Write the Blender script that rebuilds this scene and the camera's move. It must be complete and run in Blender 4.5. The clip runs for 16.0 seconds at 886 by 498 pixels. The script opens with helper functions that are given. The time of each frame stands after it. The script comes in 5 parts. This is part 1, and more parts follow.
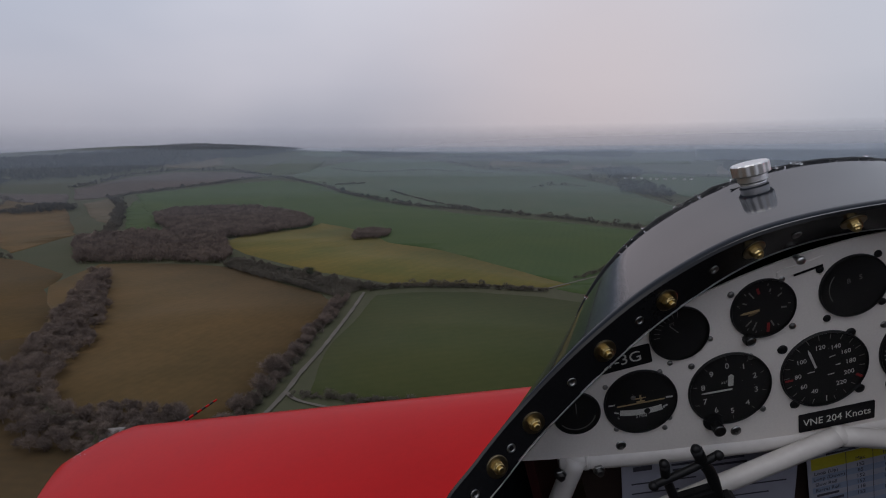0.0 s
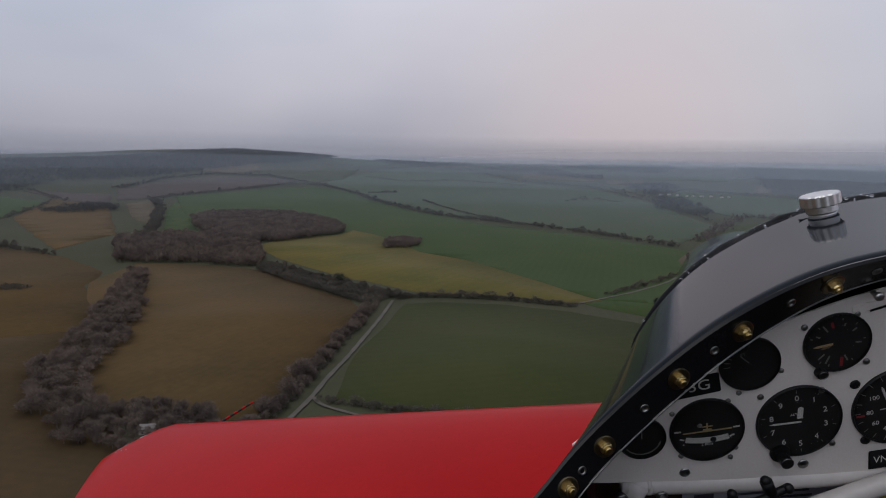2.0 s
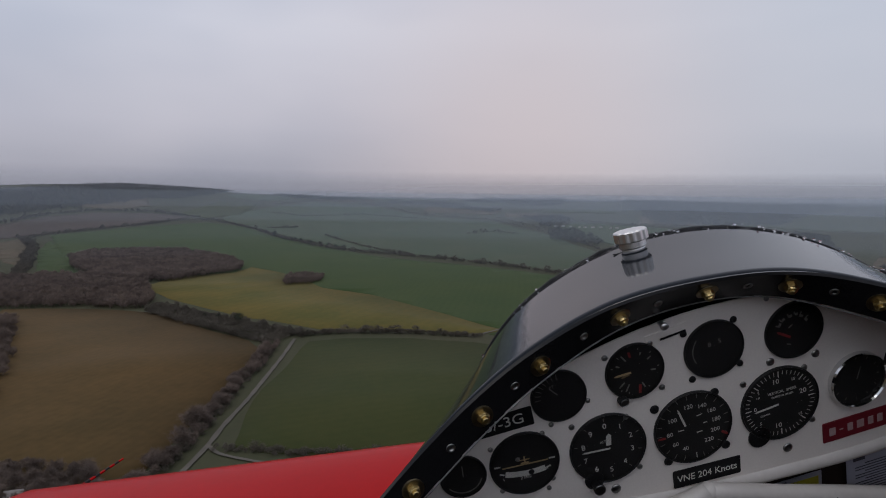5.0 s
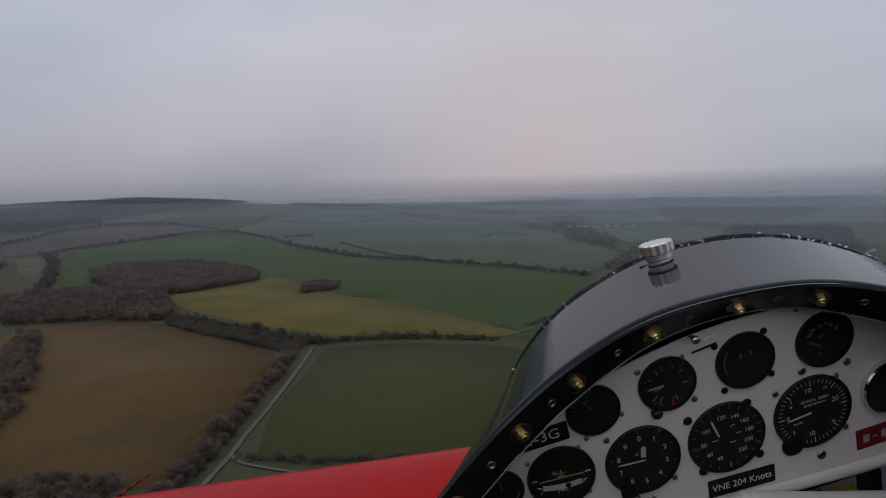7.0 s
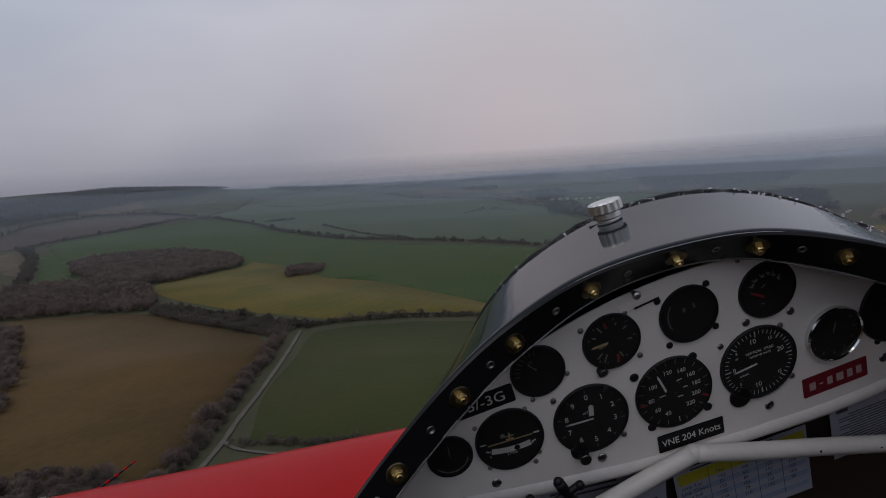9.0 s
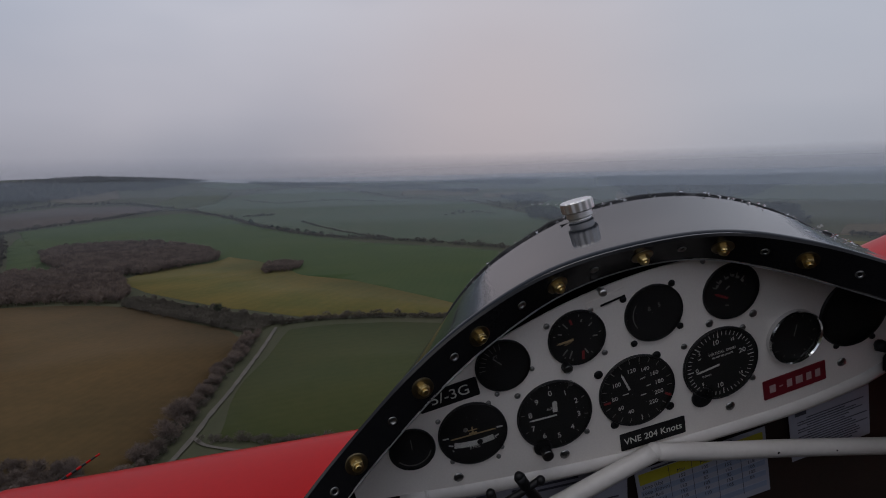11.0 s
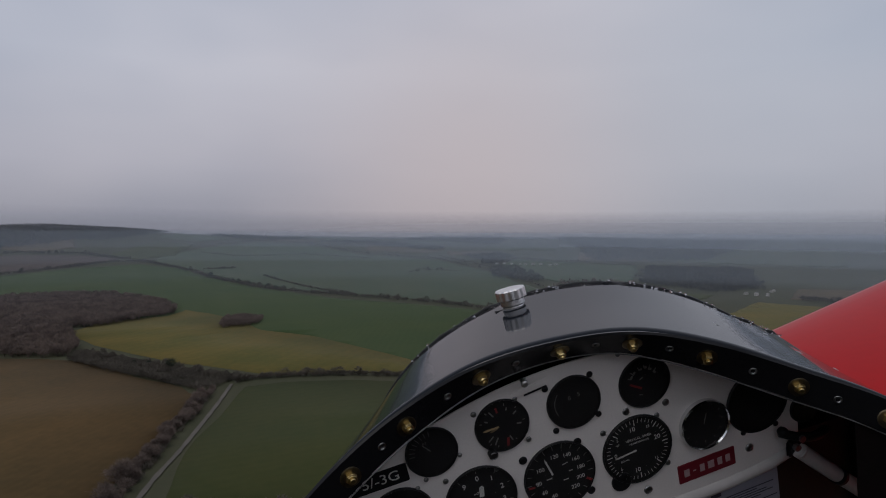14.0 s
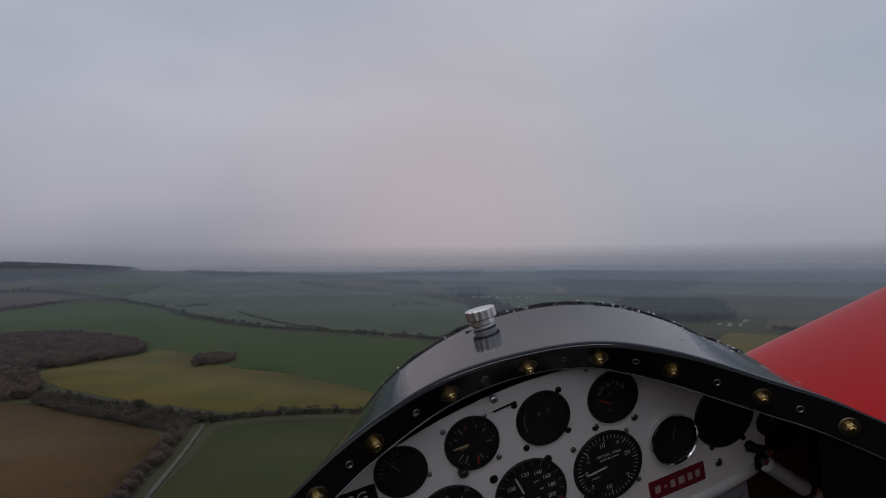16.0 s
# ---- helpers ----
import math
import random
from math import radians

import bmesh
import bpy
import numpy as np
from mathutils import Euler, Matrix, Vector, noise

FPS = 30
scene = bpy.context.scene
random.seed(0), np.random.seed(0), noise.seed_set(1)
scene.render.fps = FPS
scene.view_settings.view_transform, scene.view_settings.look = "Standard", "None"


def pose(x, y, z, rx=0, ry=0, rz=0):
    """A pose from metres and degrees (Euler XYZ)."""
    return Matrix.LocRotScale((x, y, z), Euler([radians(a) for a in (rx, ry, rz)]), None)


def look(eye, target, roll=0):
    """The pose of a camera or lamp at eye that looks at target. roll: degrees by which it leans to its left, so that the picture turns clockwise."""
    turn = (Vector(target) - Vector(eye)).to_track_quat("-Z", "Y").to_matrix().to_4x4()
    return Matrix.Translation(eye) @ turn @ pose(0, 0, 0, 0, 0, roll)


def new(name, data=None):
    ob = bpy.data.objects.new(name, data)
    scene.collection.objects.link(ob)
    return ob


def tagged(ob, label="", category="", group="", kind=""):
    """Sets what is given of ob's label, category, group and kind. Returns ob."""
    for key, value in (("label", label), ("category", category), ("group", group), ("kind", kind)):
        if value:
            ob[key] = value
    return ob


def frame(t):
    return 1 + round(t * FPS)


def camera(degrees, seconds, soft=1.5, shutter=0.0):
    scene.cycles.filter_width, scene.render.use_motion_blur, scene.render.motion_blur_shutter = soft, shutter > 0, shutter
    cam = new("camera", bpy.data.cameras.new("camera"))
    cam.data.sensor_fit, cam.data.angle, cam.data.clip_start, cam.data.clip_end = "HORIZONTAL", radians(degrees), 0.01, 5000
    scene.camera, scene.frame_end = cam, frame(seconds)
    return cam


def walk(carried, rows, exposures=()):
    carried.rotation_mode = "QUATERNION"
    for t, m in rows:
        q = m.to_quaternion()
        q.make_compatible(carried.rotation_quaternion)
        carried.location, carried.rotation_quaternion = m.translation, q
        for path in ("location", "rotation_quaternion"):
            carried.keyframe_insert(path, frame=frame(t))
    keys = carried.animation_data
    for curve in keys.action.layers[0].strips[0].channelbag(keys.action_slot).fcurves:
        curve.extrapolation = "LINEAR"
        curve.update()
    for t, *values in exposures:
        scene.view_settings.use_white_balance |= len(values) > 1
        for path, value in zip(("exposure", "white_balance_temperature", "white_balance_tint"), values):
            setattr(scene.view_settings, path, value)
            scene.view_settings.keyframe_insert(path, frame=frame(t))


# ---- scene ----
cam = camera(73.0, 16.0, soft=1.0)
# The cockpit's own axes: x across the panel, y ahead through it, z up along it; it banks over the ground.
EYE = 230.0
COCKPIT = pose(0, 0, EYE, 11.67, -15.42, -2.97)
ROWS = [
    (0.0, -0.2724, -0.4774, 0.3971, 68.68, 15.86, -1.74),
    (0.5, -0.3087, -0.4722, 0.4026, 69.65, 12.83, -1.21),
    (1.0, -0.3166, -0.4775, 0.4093, 70.60, 13.65, 0.19),
    (1.5, -0.3225, -0.4876, 0.4234, 70.79, 13.37, 1.68),
    (2.0, -0.3080, -0.4892, 0.4226, 70.62, 15.02, 1.77),
    (2.5, -0.3113, -0.4722, 0.3951, 68.23, 9.00, -1.43),
    (3.0, -0.2839, -0.4706, 0.3848, 67.42, 9.20, -4.01),
    (3.5, -0.2787, -0.4651, 0.3754, 66.44, 8.88, -5.20),
    (4.0, -0.2387, -0.4818, 0.4052, 69.19, 11.72, -6.37),
    (4.5, -0.2239, -0.4864, 0.4044, 71.09, 13.15, -7.51),
    (7.0, -0.2375, -0.4969, 0.4333, 72.11, 15.43, -6.82),
    (7.5, -0.2165, -0.4895, 0.4210, 71.20, 17.47, -8.80),
    (8.0, -0.2174, -0.4804, 0.4023, 69.81, 16.00, -9.45),
    (8.5, -0.2046, -0.4855, 0.3972, 69.42, 17.22, -9.78),
    (9.0, -0.1982, -0.4927, 0.4041, 69.34, 17.18, -9.15),
    (11.5, -0.1843, -0.4949, 0.3888, 69.15, 14.42, -10.52),
    (12.0, -0.1763, -0.4952, 0.3918, 68.94, 14.90, -11.16),
    (12.5, -0.1803, -0.4913, 0.3948, 68.72, 13.62, -11.74),
    (13.0, -0.1831, -0.4996, 0.4014, 69.19, 11.32, -12.33),
    (13.5, -0.1761, -0.5121, 0.4070, 70.91, 11.56, -13.08),
    (14.0, -0.1577, -0.5327, 0.4320, 73.94, 12.42, -13.26),
    (14.5, -0.1803, -0.5316, 0.4214, 76.23, 8.24, -14.68),
    (15.0, -0.1327, -0.5560, 0.4157, 76.92, 12.50, -13.93),
    (15.5, -0.1612, -0.5462, 0.4227, 77.26, 11.29, -15.13),
    (16.0, -0.1545, -0.5430, 0.4145, 76.70, 12.40, -15.60),
]
walk(cam, [(t, COCKPIT @ pose(x, y, z, rx, ry, rz)) for t, x, y, z, rx, ry, rz in ROWS],
     [(0.0, 0.32), (4.5, 0.32), (7.0, 0.13), (9.0, 0.05), (11.5, 0.05), (13.5, 0.05), (14.5, 0.0), (16.0, -0.1)])

# ---- sky and light ----
world = bpy.data.worlds.new("overcast_sky")
scene.world = world
world.use_nodes = True
wn, wl = world.node_tree.nodes, world.node_tree.links
wn.clear()
SUN_ROT, SUN_EL = radians(235), radians(62)
w_out, w_bg = wn.new("ShaderNodeOutputWorld"), wn.new("ShaderNodeBackground")
w_sky, w_co, w_map = wn.new("ShaderNodeTexSky"), wn.new("ShaderNodeTexCoord"), wn.new("ShaderNodeMapping")
w_sky.sky_type, w_sky.sun_disc, w_sky.sun_elevation, w_sky.sun_rotation = "NISHITA", False, SUN_EL, SUN_ROT
w_sky.air_density, w_sky.dust_density = 1.5, 4.0
w_n1, w_n2 = wn.new("ShaderNodeTexNoise"), wn.new("ShaderNodeTexNoise")
w_sep, w_r1, w_r2, w_rz = wn.new("ShaderNodeSeparateXYZ"), wn.new("ShaderNodeValToRGB"), wn.new("ShaderNodeValToRGB"), wn.new("ShaderNodeValToRGB")
w_map.inputs["Scale"].default_value = (1.0, 1.0, 2.6)
w_n1.inputs["Scale"].default_value, w_n1.inputs["Detail"].default_value, w_n1.inputs["Roughness"].default_value = 1.3, 3.0, 0.45
w_n2.inputs["Scale"].default_value, w_n2.inputs["Detail"].default_value = 2.6, 3.0
w_r1.color_ramp.elements[0].position, w_r1.color_ramp.elements[0].color = 0.36, (0.375, 0.408, 0.495, 1)
w_r1.color_ramp.elements[1].position, w_r1.color_ramp.elements[1].color = 0.66, (0.475, 0.482, 0.55, 1)
w_rz.color_ramp.elements[0].position, w_rz.color_ramp.elements[0].color = 0.0, (0.62, 0.60, 0.61, 1)
w_rz.color_ramp.elements[1].position, w_rz.color_ramp.elements[1].color = 0.55, (1.10, 1.11, 1.12, 1)
w_e = w_rz.color_ramp.elements.new(0.10)
w_e.color = (0.89, 0.865, 0.87, 1)
w_e = w_rz.color_ramp.elements.new(0.25)
w_e.color = (1.06, 1.06, 1.06, 1)
w_m1, w_m2, w_m3 = wn.new("ShaderNodeMix"), wn.new("ShaderNodeMix"), wn.new("ShaderNodeMix")
for m in (w_m1, w_m2, w_m3):
    m.data_type = "RGBA"
w_m1.blend_type, w_m2.blend_type, w_m3.blend_type = "MULTIPLY", "SOFT_LIGHT", "MIX"
w_m1.inputs["Factor"].default_value, w_m2.inputs["Factor"].default_value, w_m3.inputs["Factor"].default_value = 1.0, 0.13, 0.96
w_sc = wn.new("ShaderNodeVectorMath")
w_sc.operation = "SCALE"
w_sc.inputs["Scale"].default_value = 0.07
wl.new(w_co.outputs["Generated"], w_map.inputs["Vector"])
wl.new(w_map.outputs["Vector"], w_n1.inputs["Vector"])
wl.new(w_map.outputs["Vector"], w_n2.inputs["Vector"])
wl.new(w_co.outputs["Generated"], w_sep.inputs["Vector"])
wl.new(w_n1.outputs["Fac"], w_r1.inputs["Fac"])
wl.new(w_sep.outputs["Z"], w_rz.inputs["Fac"])
wl.new(w_r1.outputs["Color"], w_m1.inputs[6])
wl.new(w_rz.outputs["Color"], w_m1.inputs[7])
wl.new(w_m1.outputs[2], w_m2.inputs[6])
wl.new(w_n2.outputs["Fac"], w_m2.inputs[7])
wl.new(w_sky.outputs["Color"], w_sc.inputs[0])
wl.new(w_sc.outputs["Vector"], w_m3.inputs[6])
wl.new(w_m2.outputs[2], w_m3.inputs[7])
# a pinkish thinning of the cloud low down ahead
w_dot, w_pow, w_m4 = wn.new("ShaderNodeVectorMath"), wn.new("ShaderNodeMath"), wn.new("ShaderNodeMix")
w_dot.operation, w_pow.operation, w_m4.data_type = "DOT_PRODUCT", "POWER", "RGBA"
w_dot.inputs[1].default_value = Vector((0.30, 0.95, 0.07)).normalized()
w_pow.use_clamp = True
w_pow.inputs[1].default_value = 24.0
w_half = wn.new("ShaderNodeMath")
w_half.operation = "MULTIPLY"
w_half.inputs[1].default_value = 0.7
wl.new(w_co.outputs["Generated"], w_dot.inputs[0])
wl.new(w_dot.outputs["Value"], w_pow.inputs[0])
wl.new(w_pow.outputs[0], w_half.inputs[0])
wl.new(w_half.outputs[0], w_m4.inputs["Factor"])
wl.new(w_m3.outputs[2], w_m4.inputs[6])
w_m4.inputs[7].default_value = (0.50, 0.43, 0.44, 1)
# and a bluer, thicker part of it further round
w_dot2, w_pow2, w_half2, w_m5 = wn.new("ShaderNodeVectorMath"), wn.new("ShaderNodeMath"), wn.new("ShaderNodeMath"), wn.new("ShaderNodeMix")
w_dot2.operation, w_pow2.operation, w_half2.operation, w_m5.data_type = "DOT_PRODUCT", "POWER", "MULTIPLY", "RGBA"
w_dot2.inputs[1].default_value = Vector((0.62, 0.77, 0.14)).normalized()
w_pow2.use_clamp = True
w_pow2.inputs[1].default_value, w_half2.inputs[1].default_value = 22.0, 0.36
wl.new(w_co.outputs["Generated"], w_dot2.inputs[0])
wl.new(w_dot2.outputs["Value"], w_pow2.inputs[0])
wl.new(w_pow2.outputs[0], w_half2.inputs[0])
wl.new(w_half2.outputs[0], w_m5.inputs["Factor"])
wl.new(w_m4.outputs[2], w_m5.inputs[6])
w_m5.inputs[7].default_value = (0.43, 0.475, 0.54, 1)
wl.new(w_m5.outputs[2], w_bg.inputs["Color"])
w_bg.inputs["Strength"].default_value = 1.0
wl.new(w_bg.outputs["Background"], w_out.inputs["Surface"])

sun = new("sun", bpy.data.lights.new("sun", "SUN"))
sun.data.energy, sun.data.angle, sun.data.color = 0.6, radians(60), (1.0, 0.96, 0.92)
sun.matrix_world = look((0, 0, 400), (-math.sin(SUN_ROT) * 100, -math.cos(SUN_ROT) * 100, 400 - 100 * math.tan(SUN_EL)))


# ---- materials ----
def material(name, base, second=None, rough=0.6, metal=0.0, scale=20.0, fine=None, bump=0.0, coat=0.0, spread=0.0, contrast=0.25):
    """A surface of two tones mixed by noise at two scales, with fine relief; spread varies it piece by piece."""
    mat = bpy.data.materials.new(name)
    mat.use_nodes = True
    n, l = mat.node_tree.nodes, mat.node_tree.links
    b = n["Principled BSDF"]
    b.inputs["Roughness"].default_value, b.inputs["Metallic"].default_value, b.inputs["Coat Weight"].default_value = rough, metal, coat
    b.inputs["Coat Roughness"].default_value = 0.04
    co, n1, n2, mix, ramp = (n.new("ShaderNode" + k) for k in ("TexCoord", "TexNoise", "TexNoise", "Mix", "ValToRGB"))
    n1.inputs["Scale"].default_value, n1.inputs["Detail"].default_value = scale, 4.0
    n2.inputs["Scale"].default_value, n2.inputs["Detail"].default_value = fine or scale * 8, 3.0
    l.new(co.outputs["Object"], n1.inputs["Vector"])
    l.new(co.outputs["Object"], n2.inputs["Vector"])
    add = n.new("ShaderNodeMath")
    add.operation = "MULTIPLY_ADD"
    l.new(n2.outputs["Fac"], add.inputs[0])
    add.inputs[1].default_value = 0.5
    l.new(n1.outputs["Fac"], add.inputs[2])
    ramp.color_ramp.elements[0].position, ramp.color_ramp.elements[1].position = 0.75 - contrast, 0.75 + contrast
    l.new(add.outputs[0], ramp.inputs["Fac"])
    mix.data_type = "RGBA"
    second = second or tuple(c * 0.8 for c in base)
    mix.inputs[6].default_value, mix.inputs[7].default_value = (*base, 1), (*second, 1)
    l.new(ramp.outputs["Color"], mix.inputs["Factor"])
    colour = mix.outputs[2]
    if spread:
        geo, hsv, mr = n.new("ShaderNodeNewGeometry"), n.new("ShaderNodeHueSaturation"), n.new("ShaderNodeMapRange")
        l.new(geo.outputs["Random Per Island"], mr.inputs["Value"])
        mr.inputs["To Min"].default_value, mr.inputs["To Max"].default_value = 1 - spread, 1 + spread
        l.new(mr.outputs[0], hsv.inputs["Value"])
        l.new(colour, hsv.inputs["Color"])
        colour = hsv.outputs["Color"]
    l.new(colour, b.inputs["Base Color"])
    if bump:
        bp = n.new("ShaderNodeBump")
        bp.inputs["Strength"].default_value, bp.inputs["Distance"].default_value = bump, 0.002 if scale > 1 else 0.4
        l.new(n2.outputs["Fac"], bp.inputs["Height"])
        l.new(bp.outputs["Normal"], b.inputs["Normal"])
    return mat


def field_material(name, base, second, rows=None, turn=0.0, third=None):
    """Farmland: broad patches, fine mottling and the faint lines that the drill or plough left."""
    mat = material(name, base, second, rough=0.95, scale=0.006, fine=0.09, contrast=0.2)
    n, l = mat.node_tree.nodes, mat.node_tree.links
    b = n["Principled BSDF"]
    b.inputs["Specular IOR Level"].default_value = 0.15
    link = b.inputs["Base Color"].links[0].from_socket
    co, mp, wave, mx = n.new("ShaderNodeTexCoord"), n.new("ShaderNodeMapping"), n.new("ShaderNodeTexWave"), n.new("ShaderNodeMix")
    mp.inputs["Rotation"].default_value = (0, 0, radians(turn))
    wave.inputs["Scale"].default_value, wave.inputs["Distortion"].default_value, wave.inputs["Detail"].default_value = rows or 0.02, 2.0, 2.0
    mx.data_type, mx.blend_type = "RGBA", "MULTIPLY"
    mx.inputs["Factor"].default_value = 0.05
    l.new(co.outputs["Object"], mp.inputs["Vector"])
    l.new(mp.outputs["Vector"], wave.inputs["Vector"])
    l.new(link, mx.inputs[6])
    l.new(wave.outputs["Color"], mx.inputs[7])
    l.new(mx.outputs[2], b.inputs["Base Color"])
    return mat


def glass_material(name):
    mat = bpy.data.materials.new(name)
    mat.use_nodes = True
    b = mat.node_tree.nodes["Principled BSDF"]
    b.inputs["Transmission Weight"].default_value, b.inputs["Roughness"].default_value, b.inputs["IOR"].default_value = 1.0, 0.02, 1.33
    return mat


M_PLOUGH = field_material("ploughed_earth", (0.105, 0.065, 0.027), (0.072, 0.049, 0.021), 0.03, 20)
M_PLOUGH2 = field_material("reddish_tilth", (0.089, 0.054, 0.021), (0.060, 0.041, 0.018), 0.03, 100)
M_STUBBLE = field_material("pale_stubble", (0.099, 0.076, 0.05), (0.08, 0.067, 0.044), 0.025, 60)
M_PINK = field_material("dull_red_tilth", (0.074, 0.056, 0.047), (0.061, 0.049, 0.041), 0.02, 0)
M_GREEN = field_material("winter_wheat", (0.038, 0.059, 0.021), (0.049, 0.067, 0.024), 0.02, 15)
M_GREEN2 = field_material("dark_pasture", (0.038, 0.047, 0.016), (0.051, 0.054, 0.019), 0.02, 70)
M_OLIVE = field_material("olive_meadow", (0.130, 0.100, 0.031), (0.086, 0.083, 0.028), 0.012, 30)
M_GREY = field_material("grey_green_crop", (0.057, 0.076, 0.047), (0.068, 0.08, 0.05), 0.015, 45)
M_ROUGH = field_material("rough_grass", (0.047, 0.05, 0.027), (0.057, 0.055, 0.032), 0.02, 0)
M_TWIG = material("bare_twigs", (0.205, 0.158, 0.132), (0.112, 0.086, 0.074), rough=1.0, scale=0.03, fine=0.11, spread=0.25, contrast=0.16)
M_HEDGE = material("hedge_twigs", (0.140, 0.120, 0.096), (0.085, 0.076, 0.062), rough=1.0, scale=0.02, fine=0.2, spread=0.18)
# darker than bare_twigs: the far woods' own shade is put into the colour
M_FARWOOD = material("self_shaded_woodland", (0.066, 0.060, 0.050), (0.036, 0.036, 0.030), rough=1.0, scale=0.012, fine=0.05, spread=0.25)
M_EVERGREEN = material("evergreen", (0.026, 0.036, 0.020), (0.018, 0.024, 0.015), rough=0.9, scale=0.08, fine=0.7, spread=0.3)
M_BARK = material("bark", (0.06, 0.05, 0.042), (0.04, 0.034, 0.03), rough=0.95, scale=1.5)
M_LANE = material("worn_lane", (0.100, 0.086, 0.070), (0.062, 0.056, 0.045), rough=0.95, scale=0.05, fine=0.6)
M_WALLS = material("pale_render", (0.46, 0.44, 0.40), (0.36, 0.34, 0.31), rough=0.9, scale=0.4)
M_ROOF = material("grey_roof", (0.22, 0.20, 0.19), (0.15, 0.135, 0.125), rough=0.8, scale=0.5)
M_DARK = material("dark_opening", (0.05, 0.05, 0.055), rough=0.4, scale=0.5)

for twigs in (M_TWIG, M_HEDGE):  # thin crowns let part of the light through
    tn, tl = twigs.node_tree.nodes, twigs.node_tree.links
    t_thin, t_mix = tn.new("ShaderNodeBsdfTranslucent"), tn.new("ShaderNodeMixShader")
    t_mix.inputs[0].default_value = 0.45
    tl.new(tn["Principled BSDF"].inputs["Base Color"].links[0].from_socket, t_thin.inputs["Color"])
    tl.new(tn["Principled BSDF"].outputs[0], t_mix.inputs[1])
    tl.new(t_thin.outputs[0], t_mix.inputs[2])
    tl.new(t_mix.outputs[0], tn["Material Output"].inputs["Surface"])
M_PANEL = material("white_panel_paint", (0.80, 0.748, 0.700), (0.70, 0.655, 0.612), rough=0.36, scale=9, fine=420, bump=0.08)
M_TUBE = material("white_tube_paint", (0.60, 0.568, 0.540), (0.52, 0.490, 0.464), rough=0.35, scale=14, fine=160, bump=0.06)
M_BLACK = material("black_gloss_paint", (0.006, 0.006, 0.007), (0.011, 0.011, 0.012), rough=0.2, scale=12, fine=300)
M_BLACK.node_tree.nodes["Principled BSDF"].inputs["Specular IOR Level"].default_value = 0.22
M_HOOD = material("black_gloss_hood", (0.007, 0.009, 0.013), (0.012, 0.014, 0.018), rough=0.055, scale=5, fine=90)
M_HOOD.node_tree.nodes["Principled BSDF"].inputs["IOR"].default_value = 1.175
M_SATIN = material("satin_black", (0.006, 0.006, 0.0065), (0.010, 0.010, 0.011), rough=0.45, scale=60, fine=500, bump=0.1)
M_SATIN.node_tree.nodes["Principled BSDF"].inputs["Specular IOR Level"].default_value = 0.22
M_FACE = material("dial_black", (0.0030, 0.0026, 0.0025), (0.0045, 0.0040, 0.0038), rough=0.8, scale=60)
M_MARK = material("dial_white", (0.66, 0.66, 0.62), (0.55, 0.55, 0.51), rough=0.6, scale=200)
M_DIM = material("dial_grey", (0.24, 0.24, 0.22), (0.15, 0.15, 0.14), rough=0.6, scale=200)
M_REDMARK = material("dial_red", (0.30, 0.02, 0.02), (0.2, 0.015, 0.015), rough=0.6, scale=200)
M_AMBER = material("dial_amber", (0.50, 0.37, 0.19), (0.42, 0.31, 0.15), rough=0.6, scale=200)
M_AMBERDIM = material("dial_dark_amber", (0.20, 0.14, 0.07), (0.15, 0.105, 0.05), rough=0.6, scale=200)
M_CHROME = material("chrome", (0.75, 0.75, 0.75), (0.6, 0.6, 0.6), rough=0.12, metal=1.0, scale=40)
M_STEEL = material("steel_screw", (0.34, 0.34, 0.33), (0.2, 0.2, 0.2), rough=0.32, metal=1.0, scale=300)
M_ALU = material("turned_aluminium", (0.78, 0.77, 0.76), (0.64, 0.63, 0.62), rough=0.36, metal=1.0, scale=60, fine=500, bump=0.05)
M_BRASS = material("cadmium_brass", (0.62, 0.47, 0.20), (0.46, 0.36, 0.18), rough=0.28, metal=1.0, scale=160, fine=700)
M_WASHER = material("dull_cadmium", (0.36, 0.29, 0.17), (0.24, 0.20, 0.13), rough=0.34, metal=1.0, scale=160)
M_RED = material("red_wing_paint", (0.40, 0.002, 0.003), (0.34, 0.002, 0.003), rough=0.30, scale=1.6, fine=40)
M_RED.node_tree.nodes["Principled BSDF"].inputs["IOR"].default_value = 1.16
M_LABELRED = material("red_label", (0.17, 0.012, 0.022), (0.14, 0.010, 0.018), rough=0.4, scale=90)
M_PAPER = material("laminated_paper", (0.38, 0.385, 0.45), (0.33, 0.335, 0.40), rough=0.3, scale=12)
M_INK = material("grey_ink", (0.045, 0.045, 0.06), (0.07, 0.07, 0.085), rough=0.6, scale=90)
M_BAND = material("pale_blue_band", (0.26, 0.31, 0.42), (0.23, 0.28, 0.38), rough=0.35, scale=30)
M_YELLOW = material("yellow_band", (0.46, 0.41, 0.04), (0.40, 0.35, 0.03), rough=0.35, scale=30)
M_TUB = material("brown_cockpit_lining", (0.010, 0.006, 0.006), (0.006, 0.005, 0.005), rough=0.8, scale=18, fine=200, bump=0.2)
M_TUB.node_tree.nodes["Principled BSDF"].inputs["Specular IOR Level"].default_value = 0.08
M_BOARD = material("brown_board", (0.030, 0.015, 0.010), (0.020, 0.011, 0.008), rough=0.7, scale=14, fine=160, bump=0.1)
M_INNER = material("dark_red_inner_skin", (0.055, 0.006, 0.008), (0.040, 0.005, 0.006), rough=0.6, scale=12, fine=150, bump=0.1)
M_WATER = glass_material("water")
M_GLASS = glass_material("instrument_glass")
M_GLASS.node_tree.nodes["Principled BSDF"].inputs["IOR"].default_value = 1.11
